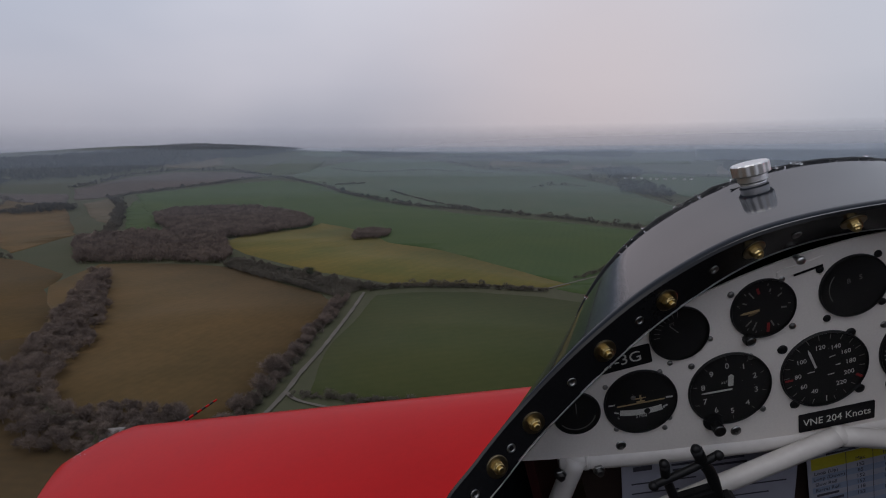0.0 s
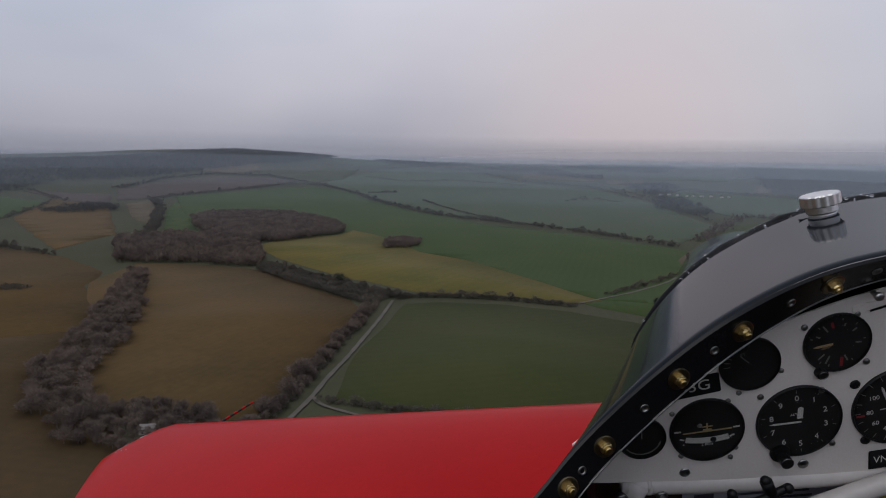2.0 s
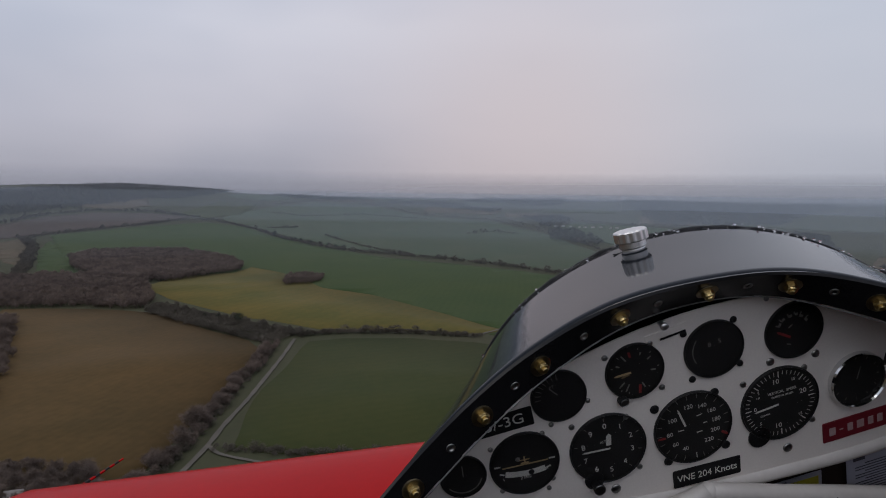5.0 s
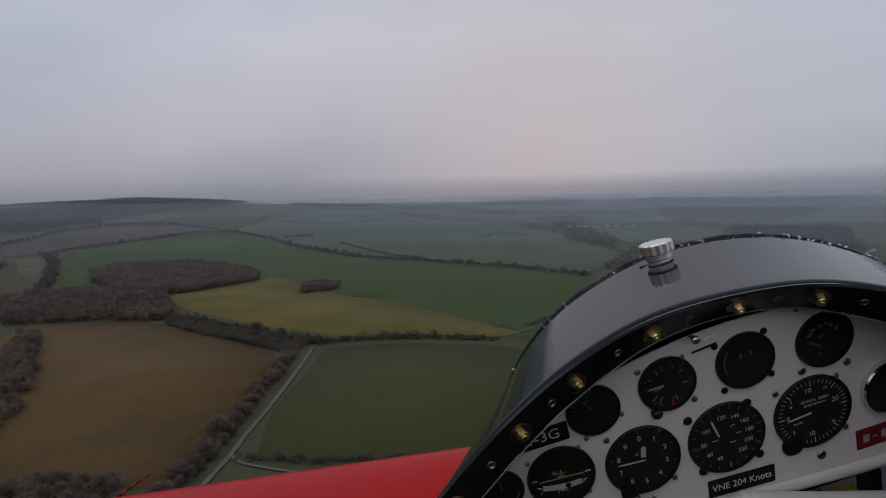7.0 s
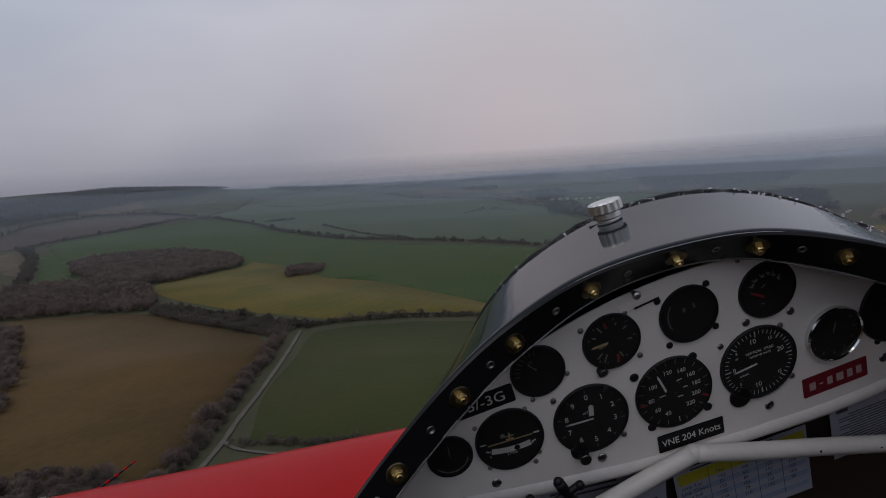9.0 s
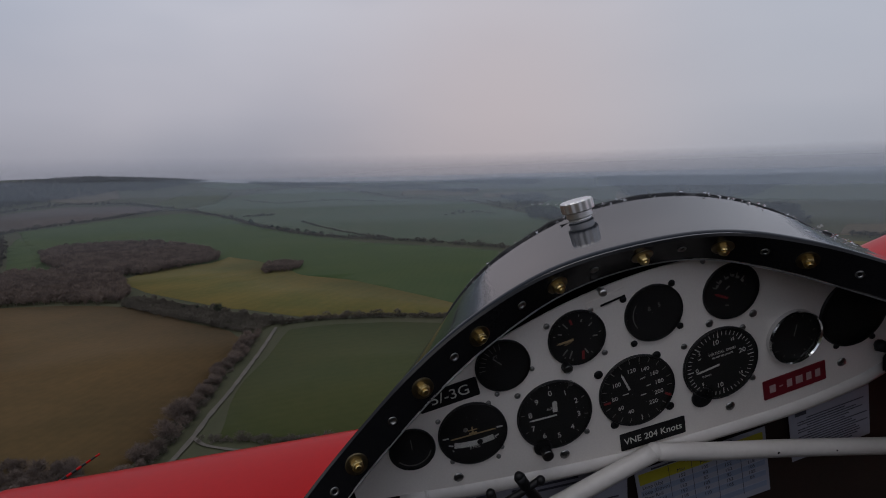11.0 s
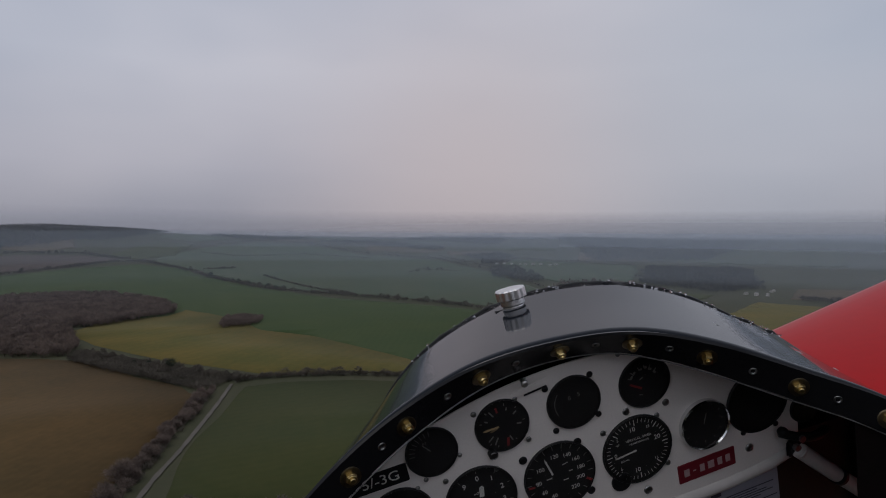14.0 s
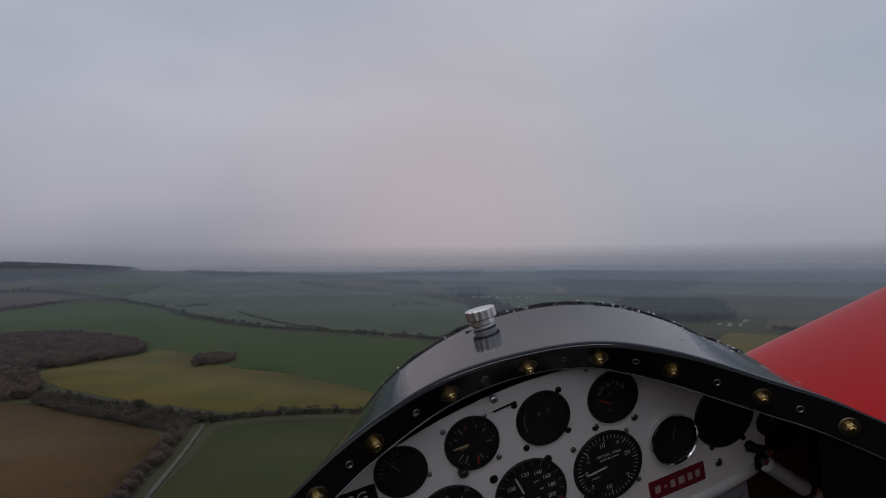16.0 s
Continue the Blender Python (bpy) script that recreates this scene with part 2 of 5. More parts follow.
M_PLACARD = material("pale_red_letters", (0.42, 0.30, 0.30), (0.36, 0.25, 0.25), rough=0.5, scale=200)


# ---- building helpers ----
def part(name, bm, mat, parent=None, label="", smooth=False):
    me = bpy.data.meshes.new(name)
    bm.to_mesh(me)
    bm.free()
    me.materials.append(mat)
    if smooth:
        me.polygons.foreach_set("use_smooth", [True] * len(me.polygons))
    ob = new(name, me)
    ob.parent = parent
    if label:
        ob["label"] = label
    return ob


def thing(name, label, category, group="", m=None, kind=""):
    ob = new(name)
    ob.empty_display_size = 0.05
    ob.matrix_world = COCKPIT if m is None else m
    return tagged(ob, label, category, group, kind)


def box(bm, lo, hi, bevel=0.0, m=None):
    made = bmesh.ops.create_cube(bm, size=1.0)["verts"]
    mid, size = [(a + b) / 2 for a, b in zip(lo, hi)], [b - a for a, b in zip(lo, hi)]
    for v in made:
        v.co = Vector([c * s + o for c, s, o in zip(v.co, size, mid)])
    if bevel:
        made = bmesh.ops.bevel(bm, geom=list({e for v in made for e in v.link_edges}), offset=bevel, segments=2, affect="EDGES")["verts"]
    if m is not None:
        bmesh.ops.transform(bm, matrix=m, verts=list({v for v in made if v.is_valid}))
    return bm


def lathe(bm, profile, seg=32, m=None, wave=0.0, waves=0):
    """Turn a profile of (radius, depth) about the y axis; depth runs towards the pilot."""
    rings = []
    for r, d in profile:
        ring = []
        for i in range(seg):
            a = 2 * math.pi * i / seg
            k = r * (1 + wave * math.cos(waves * a)) if r > 0 else 0
            v = Vector((k * math.cos(a), -d, k * math.sin(a)))
            ring.append(bm.verts.new(m @ v if m is not None else v))
        rings.append(ring)
    for a, b in zip(rings, rings[1:]):
        for i in range(seg):
            bm.faces.new((a[i], a[(i + 1) % seg], b[(i + 1) % seg], b[i]))
    for ring, flip in ((rings[0], False), (rings[-1], True)):
        if len(ring) > 2 and ring[0].co != ring[1].co:
            bm.faces.new(ring if flip else ring[::-1])
    bmesh.ops.remove_doubles(bm, verts=[v for r in rings for v in r], dist=1e-7)
    return bm


def sweep(bm, points, radius, seg=12, taper=None):
    """A round bar along points."""
    pts, rings, side = [Vector(p) for p in points], [], None
    for i, p in enumerate(pts):
        t = (pts[min(i + 1, len(pts) - 1)] - pts[max(i - 1, 0)]).normalized()
        side = (side - t * side.dot(t)).normalized() if side else t.orthogonal().normalized()
        up = t.cross(side)
        r = radius * (1 + (taper - 1) * i / (len(pts) - 1)) if taper is not None else radius
        rings.append([bm.verts.new(p + r * (math.cos(2 * math.pi * k / seg) * side + math.sin(2 * math.pi * k / seg) * up)) for k in range(seg)])
    for a, b in zip(rings, rings[1:]):
        for k in range(seg):
            bm.faces.new((a[k], a[(k + 1) % seg], b[(k + 1) % seg], b[k]))
    bm.faces.new(rings[0][::-1])
    bm.faces.new(rings[-1])
    return bm


def skin(bm, rows, close=False):
    """Join rows of points with quads."""
    made = [[bm.verts.new(p) for p in row] for row in rows]
    for a, b in zip(made, made[1:]):
        n = len(a)
        for i in range(n if close else n - 1):
            bm.faces.new((a[i], a[(i + 1) % n], b[(i + 1) % n], b[i]))
    return made


def smooth_line(points, n):
    """n points spread evenly along a smooth curve through the given ones."""
    p = [Vector(q) for q in points]
    p = [2 * p[0] - p[1], *p, 2 * p[-1] - p[-2]]
    fine = []
    for i in range(1, len(p) - 2):
        for k in range(24):
            u = k / 24
            a, b, c, d = p[i - 1 : i + 3]
            fine.append(0.5 * (2 * b + (c - a) * u + (2 * a - 5 * b + 4 * c - d) * u * u + (3 * b - a - 3 * c + d) * u**3))
    fine.append(p[-2])
    run = [0.0]
    for a, b in zip(fine, fine[1:]):
        run.append(run[-1] + (b - a).length)
    out, j = [], 0
    for k in range(n):
        s = run[-1] * k / (n - 1)
        while j < len(run) - 2 and run[j + 1] < s:
            j += 1
        out.append(fine[j].lerp(fine[j + 1], (s - run[j]) / max(run[j + 1] - run[j], 1e-9)))
    return out


def letters(bm, text, size, x, z, depth, turn=0.0, squeeze=1.0):
    """Add lettering to bm, upright on the panel, facing the pilot, depth metres proud of it."""
    cu = bpy.data.curves.new("lettering", "FONT")
    cu.body, cu.size, cu.align_x, cu.align_y, cu.extrude, cu.resolution_u = text, size, "CENTER", "CENTER", 0.00012, 3
    ob = new("lettering", cu)
    me = bpy.data.meshes.new_from_object(ob.evaluated_get(bpy.context.evaluated_depsgraph_get()))
    bpy.data.objects.remove(ob)
    me.transform(pose(x, -depth, z) @ pose(0, 0, 0, 0, -turn, 0) @ pose(0, 0, 0, 90, 0, 0) @ Matrix.Diagonal((squeeze, 1, 1, 1)))
    bm.from_mesh(me)
    bpy.data.meshes.remove(me)
    bpy.data.curves.remove(cu)
    return bm


def bar(bm, x, z, w, h, depth, turn=0.0, thick=0.00025):
    return box(bm, (-w / 2, -thick, -h / 2), (w / 2, 0, h / 2), m=pose(x, -depth, z, 0, -turn, 0))


def shine(ob, mat_shadow=False):
    ob.visible_shadow = mat_shadow
    return ob


# ---- the land ----
rng = random.Random(7)


def land(x, y):
    """The ground's height: a level vale, raised towards wooded downs so that its skyline fits the camera's view."""
    d = math.hypot(x, y)
    u = min(max((d - 2300) / 2600, 0), 1)
    ridge = 60 * math.exp(-(((x + 1750) / 1050) ** 2) - ((y - 4350) / 420) ** 2)
    downs = 16 * u * noise.noise((x / 1300, y / 1300, 3.0))
    return 204 * u * u * (3 - 2 * u) + ridge + downs - 0.03 * max(d - 4900, 0)


def build_ground():
    bm = bmesh.new()
    radii = [4 + 4946 * (i / 110) ** 1.2 for i in range(111)] + [5600, 6500, 8000]
    rows = [[Vector((r * math.cos(a), r * math.sin(a), land(r * math.cos(a), r * math.sin(a)))) for a in (2 * math.pi * k / 360 for k in range(360))] for r in radii]
    made = skin(bm, rows, close=True)
    bm.faces.new(made[0])
    bmesh.ops.recalc_face_normals(bm, faces=bm.faces[:])
    ob = part("ground", bm, M_ROUGH, smooth=True)
    return tagged(ob, "rough winter grass and hedge bottoms between the fields", "ground", kind="structure")


build_ground()
lifted = 0


def field(label, corners, mat, rough=9.0, lift=0.5):
    """One farm field: a sheet draped over the land inside a line of corners, with a slightly uneven edge."""
    global lifted
    lifted += 1
    seed, edge = rng.random() * 50, []
    for (ax, ay), (bx, by) in zip(corners, corners[1:] + corners[:1]):
        n = max(int(math.hypot(bx - ax, by - ay) / 35), 1)
        for k in range(n):
            x, y = ax + (bx - ax) * k / n, ay + (by - ay) * k / n
            edge.append((x + rough * noise.noise((x / 80, y / 80, seed)), y + rough * noise.noise((x / 80, y / 80, seed + 9))))
    bm = bmesh.new()
    bm.faces.new([bm.verts.new((x, y, 0)) for x, y in edge])
    bmesh.ops.triangulate(bm, faces=bm.faces[:])
    xs, ys = [p[0] for p in edge], [p[1] for p in edge]
    step = 70 if max(math.hypot(x, y) for x, y in edge) > 2250 else 5000
    for axis, lo, hi in ((0, min(xs), max(xs)), (1, min(ys), max(ys))):
        q = lo + step
        while q < hi:
            co, no = [0, 0, 0], [0, 0, 0]
            co[axis], no[axis] = q, 1
            bmesh.ops.bisect_plane(bm, geom=bm.verts[:] + bm.edges[:] + bm.faces[:], plane_co=co, plane_no=no)
            q += step
    for v in bm.verts:
        d = v.co.xy.length
        v.co.z = land(v.co.x, v.co.y) + lift + 0.012 * lifted + 1.2 * min(max((d - 2200) / 600, 0), 1)
    bmesh.ops.recalc_face_normals(bm, faces=bm.faces[:])
    if sum(f.normal.z for f in bm.faces) < 0:
        bmesh.ops.reverse_faces(bm, faces=bm.faces[:])
    rim = bmesh.ops.extrude_edge_only(bm, edges=[e for e in bm.edges if e.is_boundary])["geom"]
    for v in rim:
        if isinstance(v, bmesh.types.BMVert):
            v.co.z -= 4.0
    return tagged(part("field", bm, mat, smooth=True), label, "field", "fields", "structure")


field("wide brown field reaching under the aircraft", [(-900, 560), (-600, 980), (-390, 560), (-280, 455), (-60, 300), (700, 420), (600, -500), (-900, -500)], M_PLOUGH2, lift=0.2)
field("bare brown ploughed field inside dark hedges", [(-664, 1032), (-675, 1219), (-610, 1226), (-461, 1207), (-376, 1163), (-264, 1030), (-180, 945), (-140, 884), (-149, 769), (-158, 668), (-170, 599), (-177, 536), (-182, 495), (-233, 478), (-289, 479), (-399, 576)], M_PLOUGH)
field("wide brown ploughed field with a pond", [(-880, 1280), (-690, 1130), (-650, 1000), (-480, 740), (-900, 580), (-1500, 1100), (-1350, 1500)], M_PLOUGH)
field("reddish brown tilled field below the lane", [(-107, 496), (-37, 479), (56, 474), (118, 452), (52, 337), (-47, 329), (-132, 358), (-135, 466)], M_PLOUGH2)
field("brown tilled field beyond the pasture hedge", [(40, 470), (84, 494), (225, 575), (300, 840), (560, 1010), (800, 700), (500, 420)], M_PLOUGH)
field("dark green pasture beside the lane", [(-89, 922), (-29, 942), (78, 935), (172, 900), (271, 837), (210, 573), (79, 501), (0, 520), (-79, 524), (-120, 541), (-119, 619), (-111, 748)], M_GREEN2)
field("green pasture with one lone tree", [(205, 950), (290, 875), (560, 1030), (900, 1250), (700, 1420), (450, 1210), (330, 1110), (258, 1000)], M_GREEN)
field("green field curving round the bare wood", [(-830, 1640), (-1150, 2300), (-1230, 2560), (-1000, 2250), (-850, 1900), (-745, 1690)], M_GREEN)
field("long green field of winter wheat", [(-1290, 2688), (-1177, 2838), (-1026, 3018), (-787, 3193), (-571, 3070), (-401, 2806), (-156, 2489), (102, 2119), (315, 1933), (463, 1769), (627, 1545), (345, 960), (240, 985), (140, 1100), (-30, 1400), (-150, 1440), (-380, 1650), (-480, 1750), (-640, 1790), (-800, 1880), (-960, 2080)], M_GREEN)
field("olive yellow meadow beside a bare wood", [(-521, 1487), (-492, 1671), (-362, 1746), (-339, 1877), (-220, 1721), (-94, 1450), (12, 1360), (82, 1256), (176, 1086), (236, 978), (193, 957), (64, 996), (-68, 1006), (-129, 1053), (-206, 1115), (-311, 1222), (-410, 1324)], M_OLIVE, 9, 0.62)
field("brown strip of tilth behind a hedge", [(-1614, 2777), (-1578, 2956), (-1533, 3157), (-1386, 3360), (-1099, 3414), (-909, 3350), (-1042, 3066), (-1240, 2879), (-1385, 2586), (-1459, 2503)], M_PINK)
field("brown field at the edge of the woods", [(-1128, 2034), (-1381, 2432), (-1346, 2587), (-1233, 2432), (-972, 1869)], M_STUBBLE)
field("pale brown field below the ridge", [(-1524, 1986), (-1738, 2522), (-1482, 2476), (-981, 1667), (-956, 1369)], M_PLOUGH)
field("grey green crop on rising ground", [(-756, 3302), (-515, 3051), (-268, 2723), (-64, 2469), (304, 2117), (628, 1725), (951, 2127), (909, 2819), (732, 3288), (312, 3563), (52, 3954), (-316, 4055), (-540, 3847), (-715, 3532)], M_GREY)
field("pale strip under the wooded ridge", [(-1557, 3538), (-1536, 3810), (-1323, 3924), (-1223, 3674), (-1344, 3465)], M_STUBBLE)
field("green field at the wooded ridge foot", [(-1006, 3440), (-899, 3954), (-655, 3929), (-677, 3493), (-820, 3336)], M_GREEN2)
field("green clearing on the wooded ridge", [(-900, 4140), (-820, 4420), (-640, 4500), (-470, 4200), (-660, 4040)], M_GREY)
field("olive stubble strip near a farmyard", [(470, 1240), (690, 1440), (860, 1330), (960, 1560), (700, 1740), (520, 1420)], M_STUBBLE)
field("green field beyond the farmyard", [(700, 1780), (1000, 1560), (1500, 1950), (1250, 2300), (1040, 2270)], M_GREEN2)
field("pale olive strip in the far vale", [(380, 3720), (780, 3560), (900, 3800), (420, 3960)], M_STUBBLE, 20)
field("dull green field beyond the vale", [(980, 3000), (1160, 3200), (1700, 2800), (1400, 2350), (1100, 2500)], M_GREY, 20)
field("olive meadow between woods", [(1205, 1500), (1505, 1735), (1640, 1560), (1233, 1172), (993, 1074), (1017, 1226)], M_OLIVE)
field("pale field beside far houses", [(1680, 1780), (1900, 1980), (2200, 1800), (1900, 1560)], M_STUBBLE)
field("green field beyond the far woods", [(2200, 1500), (2500, 1900), (3000, 1500), (2500, 1000)], M_GREEN2, 25)
field("dark green field on the far slope", [(1900, 2900), (2200, 3300), (2900, 2700), (2500, 2300)], M_GREEN2, 25)
field("brown field beside the aircraft's path", [(850, 690), (590, 1010), (920, 1220), (1400, 900), (1200, 500)], M_PLOUGH)
field("dull reddish field below the ridge", [(-1640, 2420), (-1420, 2380), (-1560, 2640), (-1900, 2560)], M_PINK, 20)
field("green field below the ridge", [(-1700, 1850), (-1500, 1820), (-1660, 2370), (-2050, 2450), (-2300, 2000)], M_GREEN, 20)
field("green field beyond the ploughland", [(-1750, 1200), (-1450, 1560), (-1480, 1780), (-2200, 1800), (-2300, 1300)], M_GREEN2, 20)
for x, y, w, d, turn, mat, look_of in (
    (-120, 4250, 420, 130, 5, M_STUBBLE, "pale field high on the downs"), (330, 4330, 380, 150, -6, M_GREY, "grey green field high on the downs"),
    (800, 4150, 360, 170, -12, M_GREY, "grey green field high on the downs"), (1350, 3650, 420, 260, -20, M_GREEN2, "green clearing on the downs"),
    (1000, 3500, 300, 160, -14, M_STUBBLE, "pale field below the downs"), (-330, 4420, 260, 120, 8, M_OLIVE, "olive field high on the downs"),
    (60, 4560, 420, 140, 0, M_GREY, "grey green field at the skyline"), (1700, 3100, 360, 260, -30, M_STUBBLE, "pale field among far woods"),
    (-2250, 2850, 360, 220, 38, M_STUBBLE, "pale field under the ridge")):
    c, e = math.cos(radians(turn)), math.sin(radians(turn))
    field(look_of, [(x + c * p - e * q, y + e * p + c * q) for p, q in ((-w / 2, -d / 2), (-w / 2, d / 2), (w / 2, d / 2 * 0.8), (w / 2, -d / 2))], mat, 35)


def ribbon(points, width, lift, mat, name, label, category):
    bm = bmesh.new()
    line = smooth_line([(x, y, 0) for x, y in points], 90)
    rows = []
    for i, p in enumerate(line):
        t = (line[min(i + 1, 89)] - line[max(i - 1, 0)]).normalized()
        q = Vector((-t.y, t.x, 0)) * width / 2 * (1 + 0.35 * noise.noise(p / 17))
        rows.append([Vector((r.x, r.y, land(r.x, r.y) + lift)) for r in (p - q, p, p + q)])
    skin(bm, rows)
    bmesh.ops.recalc_face_normals(bm, faces=bm.faces[:])
    return tagged(part(name, bm, mat, smooth=True), label, category, kind="structure")


ribbon([(-106, 944), (-112, 839), (-120, 740), (-127, 662), (-135, 598), (-139, 547), (-145, 504), (-151, 471), (-159, 429), (-171, 375)], 5.2, 1.15, M_LANE, "lane", "narrow pale country lane between hedges", "road")
ribbon([(-138, 544), (-125, 527), (-103, 514), (-76, 502), (-38, 491), (28, 482)], 4.0, 1.1, M_LANE, "lane", "narrow lane turning off beside a hedge", "road")
ribbon([(196, 955), (232, 985), (262, 1010), (320, 1060), (420, 1170), (520, 1330), (640, 1480)], 5.0, 1.2, M_LANE, "farm_track", "pale farm track beside green fields", "road")
field("small rough green paddock by the lane", [(-262, 470), (-200, 474), (-180, 486), (-150, 455), (-220, 430)], M_GREEN2, 3, 0.6)


# ---- trees, hedges and woods ----
_g = (1 + 5**0.5) / 2
CLUMP = np.array([(-1, _g, 0), (1, _g, 0), (-1, -_g, 0), (1, -_g, 0), (0, -1, _g), (0, 1, _g), (0, -1, -_g), (0, 1, -_g), (_g, 0, -1), (_g, 0, 1), (-_g, 0, -1), (-_g, 0, 1)]) / 1.9
CLUMP_FACES = np.array([(0, 11, 5), (0, 5, 1), (0, 1, 7), (0, 7, 10), (0, 10, 11), (1, 5, 9), (5, 11, 4), (11, 10, 2), (10, 7, 6), (7, 1, 8),
                 (3, 9, 4), (3, 4, 2), (3, 2, 6), (3, 6, 8), (3, 8, 9), (4, 9, 5), (2, 4, 11), (6, 2, 10), (8, 6, 7), (9, 8, 1)])


def tree_shape(seed, clumps, twigs, spread=1.0, blade=0.045, limbs=5):
    """A unit bare tree: tapered trunk, limbs, and a crown of small uneven clumps and twigs with gaps between. Returns verts, faces."""
    r = np.random.RandomState(seed)
    verts, faces, count = [], [], 0

    def prong(a, b, r0, r1):
        nonlocal count
        a, b = np.array(a, float), np.array(b, float)
        t = (b - a) / np.linalg.norm(b - a)
        s = np.cross(t, (0.3, 0.9, 0.2))
        s /= np.linalg.norm(s)
        u = np.cross(t, s)
        ring = [math.cos(k * 2.0944) * s + math.sin(k * 2.0944) * u for k in range(3)]
        verts.append(np.array([a + r0 * q for q in ring] + [b + r1 * q for q in ring]))
        faces.append(np.array([(0, 1, 4), (0, 4, 3), (1, 2, 5), (1, 5, 4), (2, 0, 3), (2, 3, 5)]) + count)
        count += 6

    prong((0, 0, -0.03), (0, 0, 0.42), 0.035, 0.022)
    tips = []
    for k in range(limbs):
        a = k * 1.2566 + r.rand()
        tip = (0.27 * spread * math.cos(a), 0.27 * spread * math.sin(a), 0.55 + 0.25 * r.rand())
        prong((0, 0, 0.25 + 0.12 * r.rand()), tip, 0.016, 0.006)
        tips.append(tip)
    for k in range(clumps):
        a, z = r.rand() * 6.283, r.rand()
        w = spread * (0.05 + 0.24 * math.sin(math.pi * (0.12 + 0.8 * z))) * math.sqrt(0.2 + 0.8 * r.rand())
        c = np.array((w * math.cos(a), w * math.sin(a), 0.32 + 0.52 * z))
        size = (0.055 + 0.045 * r.rand()) * (0.7 + 0.4 * spread)
        verts.append(c + CLUMP * size * (0.7 + 0.6 * r.rand(12, 1)) * (0.8 + 0.4 * r.rand(1, 3)))
        faces.append(CLUMP_FACES + count)
        count += 12
    # twigs: slender blades that fan out of the crown
    a, z, q = r.rand(twigs) * 6.283, r.rand(twigs), 0.3 + 0.7 * r.rand(twigs)
    w = spread * (0.08 + 0.30 * np.sin(np.pi * (0.10 + 0.85 * z))) * q
    foot = np.column_stack([0.7 * w * np.cos(a), 0.7 * w * np.sin(a), 0.30 + 0.54 * z]) + (r.rand(twigs, 3) - 0.5) * 0.16
    tip = np.column_stack([1.15 * w * np.cos(a), 1.15 * w * np.sin(a), 0.36 + 0.66 * z]) + (r.rand(twigs, 3) - 0.5) * 0.24
    side = (r.rand(twigs, 3) - 0.5) * blade
    tri = np.stack([foot - side, foot + side, tip], 1).reshape(-1, 3)
    verts.append(tri)
    faces.append(np.arange(3 * twigs).reshape(-1, 3) + count)
    return np.concatenate(verts), np.concatenate(faces)


NEAR_TREES = [tree_shape(k, 0, 200, 1.0 + 0.15 * (k % 3), 0.06) for k in range(5)]
CLOSE_TREES = [tree_shape(70 + k, 0, 520, 1.1 + 0.15 * (k % 3), 0.030) for k in range(5)]
FAR_TREES = [tree_shape(20 + k, 1, 62, 1.45, 0.11, 0) for k in range(5)]
BUSHES = [tree_shape(40 + k, 1, 130, 1.7, 0.075) for k in range(4)]


def grove(name, label, category, spots, shapes, mat, seed, kind="stuff", group=""):
    """Many trees, each its own island, in one mesh. spots: x, y, height."""
    r = np.random.RandomState(seed)
    verts, faces, count = [], [], 0
    for x, y, h in spots:
        v, f = shapes[r.randint(len(shapes))]
        a = r.rand() * 6.283
        c, s = math.cos(a), math.sin(a)
        w = h * (0.95 + 0.4 * r.rand())
        verts.append(np.column_stack([x + w * (c * v[:, 0] - s * v[:, 1]), y + w * (s * v[:, 0] + c * v[:, 1]), land(x, y) + h * v[:, 2]]))
        faces.append(f + count)
        count += len(v)
    me = bpy.data.meshes.new(name)
    me.from_pydata(np.concatenate(verts).tolist(), [], np.concatenate(faces).tolist())
    me.materials.append(mat)
    return tagged(new(name, me), label, category, group, kind)


def inside(p, poly):
    x, y = p
    hit, j = False, len(poly) - 1
    for i in range(len(poly)):
        if (poly[i][1] > y) != (poly[j][1] > y) and x < (poly[j][0] - poly[i][0]) * (y - poly[i][1]) / (poly[j][1] - poly[i][1]) + poly[i][0]:
            hit = not hit
        j = i
    return hit


def fill(poly, step, lo, hi, seed, ragged=12):
    """Spots for trees within a polygon, closely and unevenly set."""
    r = np.random.RandomState(seed)
    xs, ys = [p[0] for p in poly], [p[1] for p in poly]
    out, y = [], min(ys)
    while y < max(ys):
        x = min(xs)
        while x < max(xs):
            p = (x + (r.rand() - 0.5) * step, y + (r.rand() - 0.5) * step)
            q = (p[0] + ragged * noise.noise((p[0] / 40, p[1] / 40, seed)), p[1] + ragged * noise.noise((p[0] / 40, p[1] / 40, seed + 5)))
            if inside(q, poly):
                out.append((*p, lo + (hi - lo) * r.rand()))
            x += step
        y += step
    return out


def along(points, step, width, lo, hi, seed, gaps=0.1):
    """Spots for bushes along a line, with gaps and some taller ones."""
    r = np.random.RandomState(seed)
    out = []
    for (ax, ay), (bx, by) in zip(points, points[1:]):
        n = max(int(math.hypot(bx - ax, by - ay) / step), 1)
        for i in range(n):
            if r.rand() < gaps:
                continue
            u = (i + r.rand()) / n
            tall = 1.7 if r.rand() < 0.12 else 1.0
            out.append((ax + (bx - ax) * u + (r.rand() - 0.5) * width, ay + (by - ay) * u + (r.rand() - 0.5) * width, tall * (lo + (hi - lo) * r.rand())))
    return out


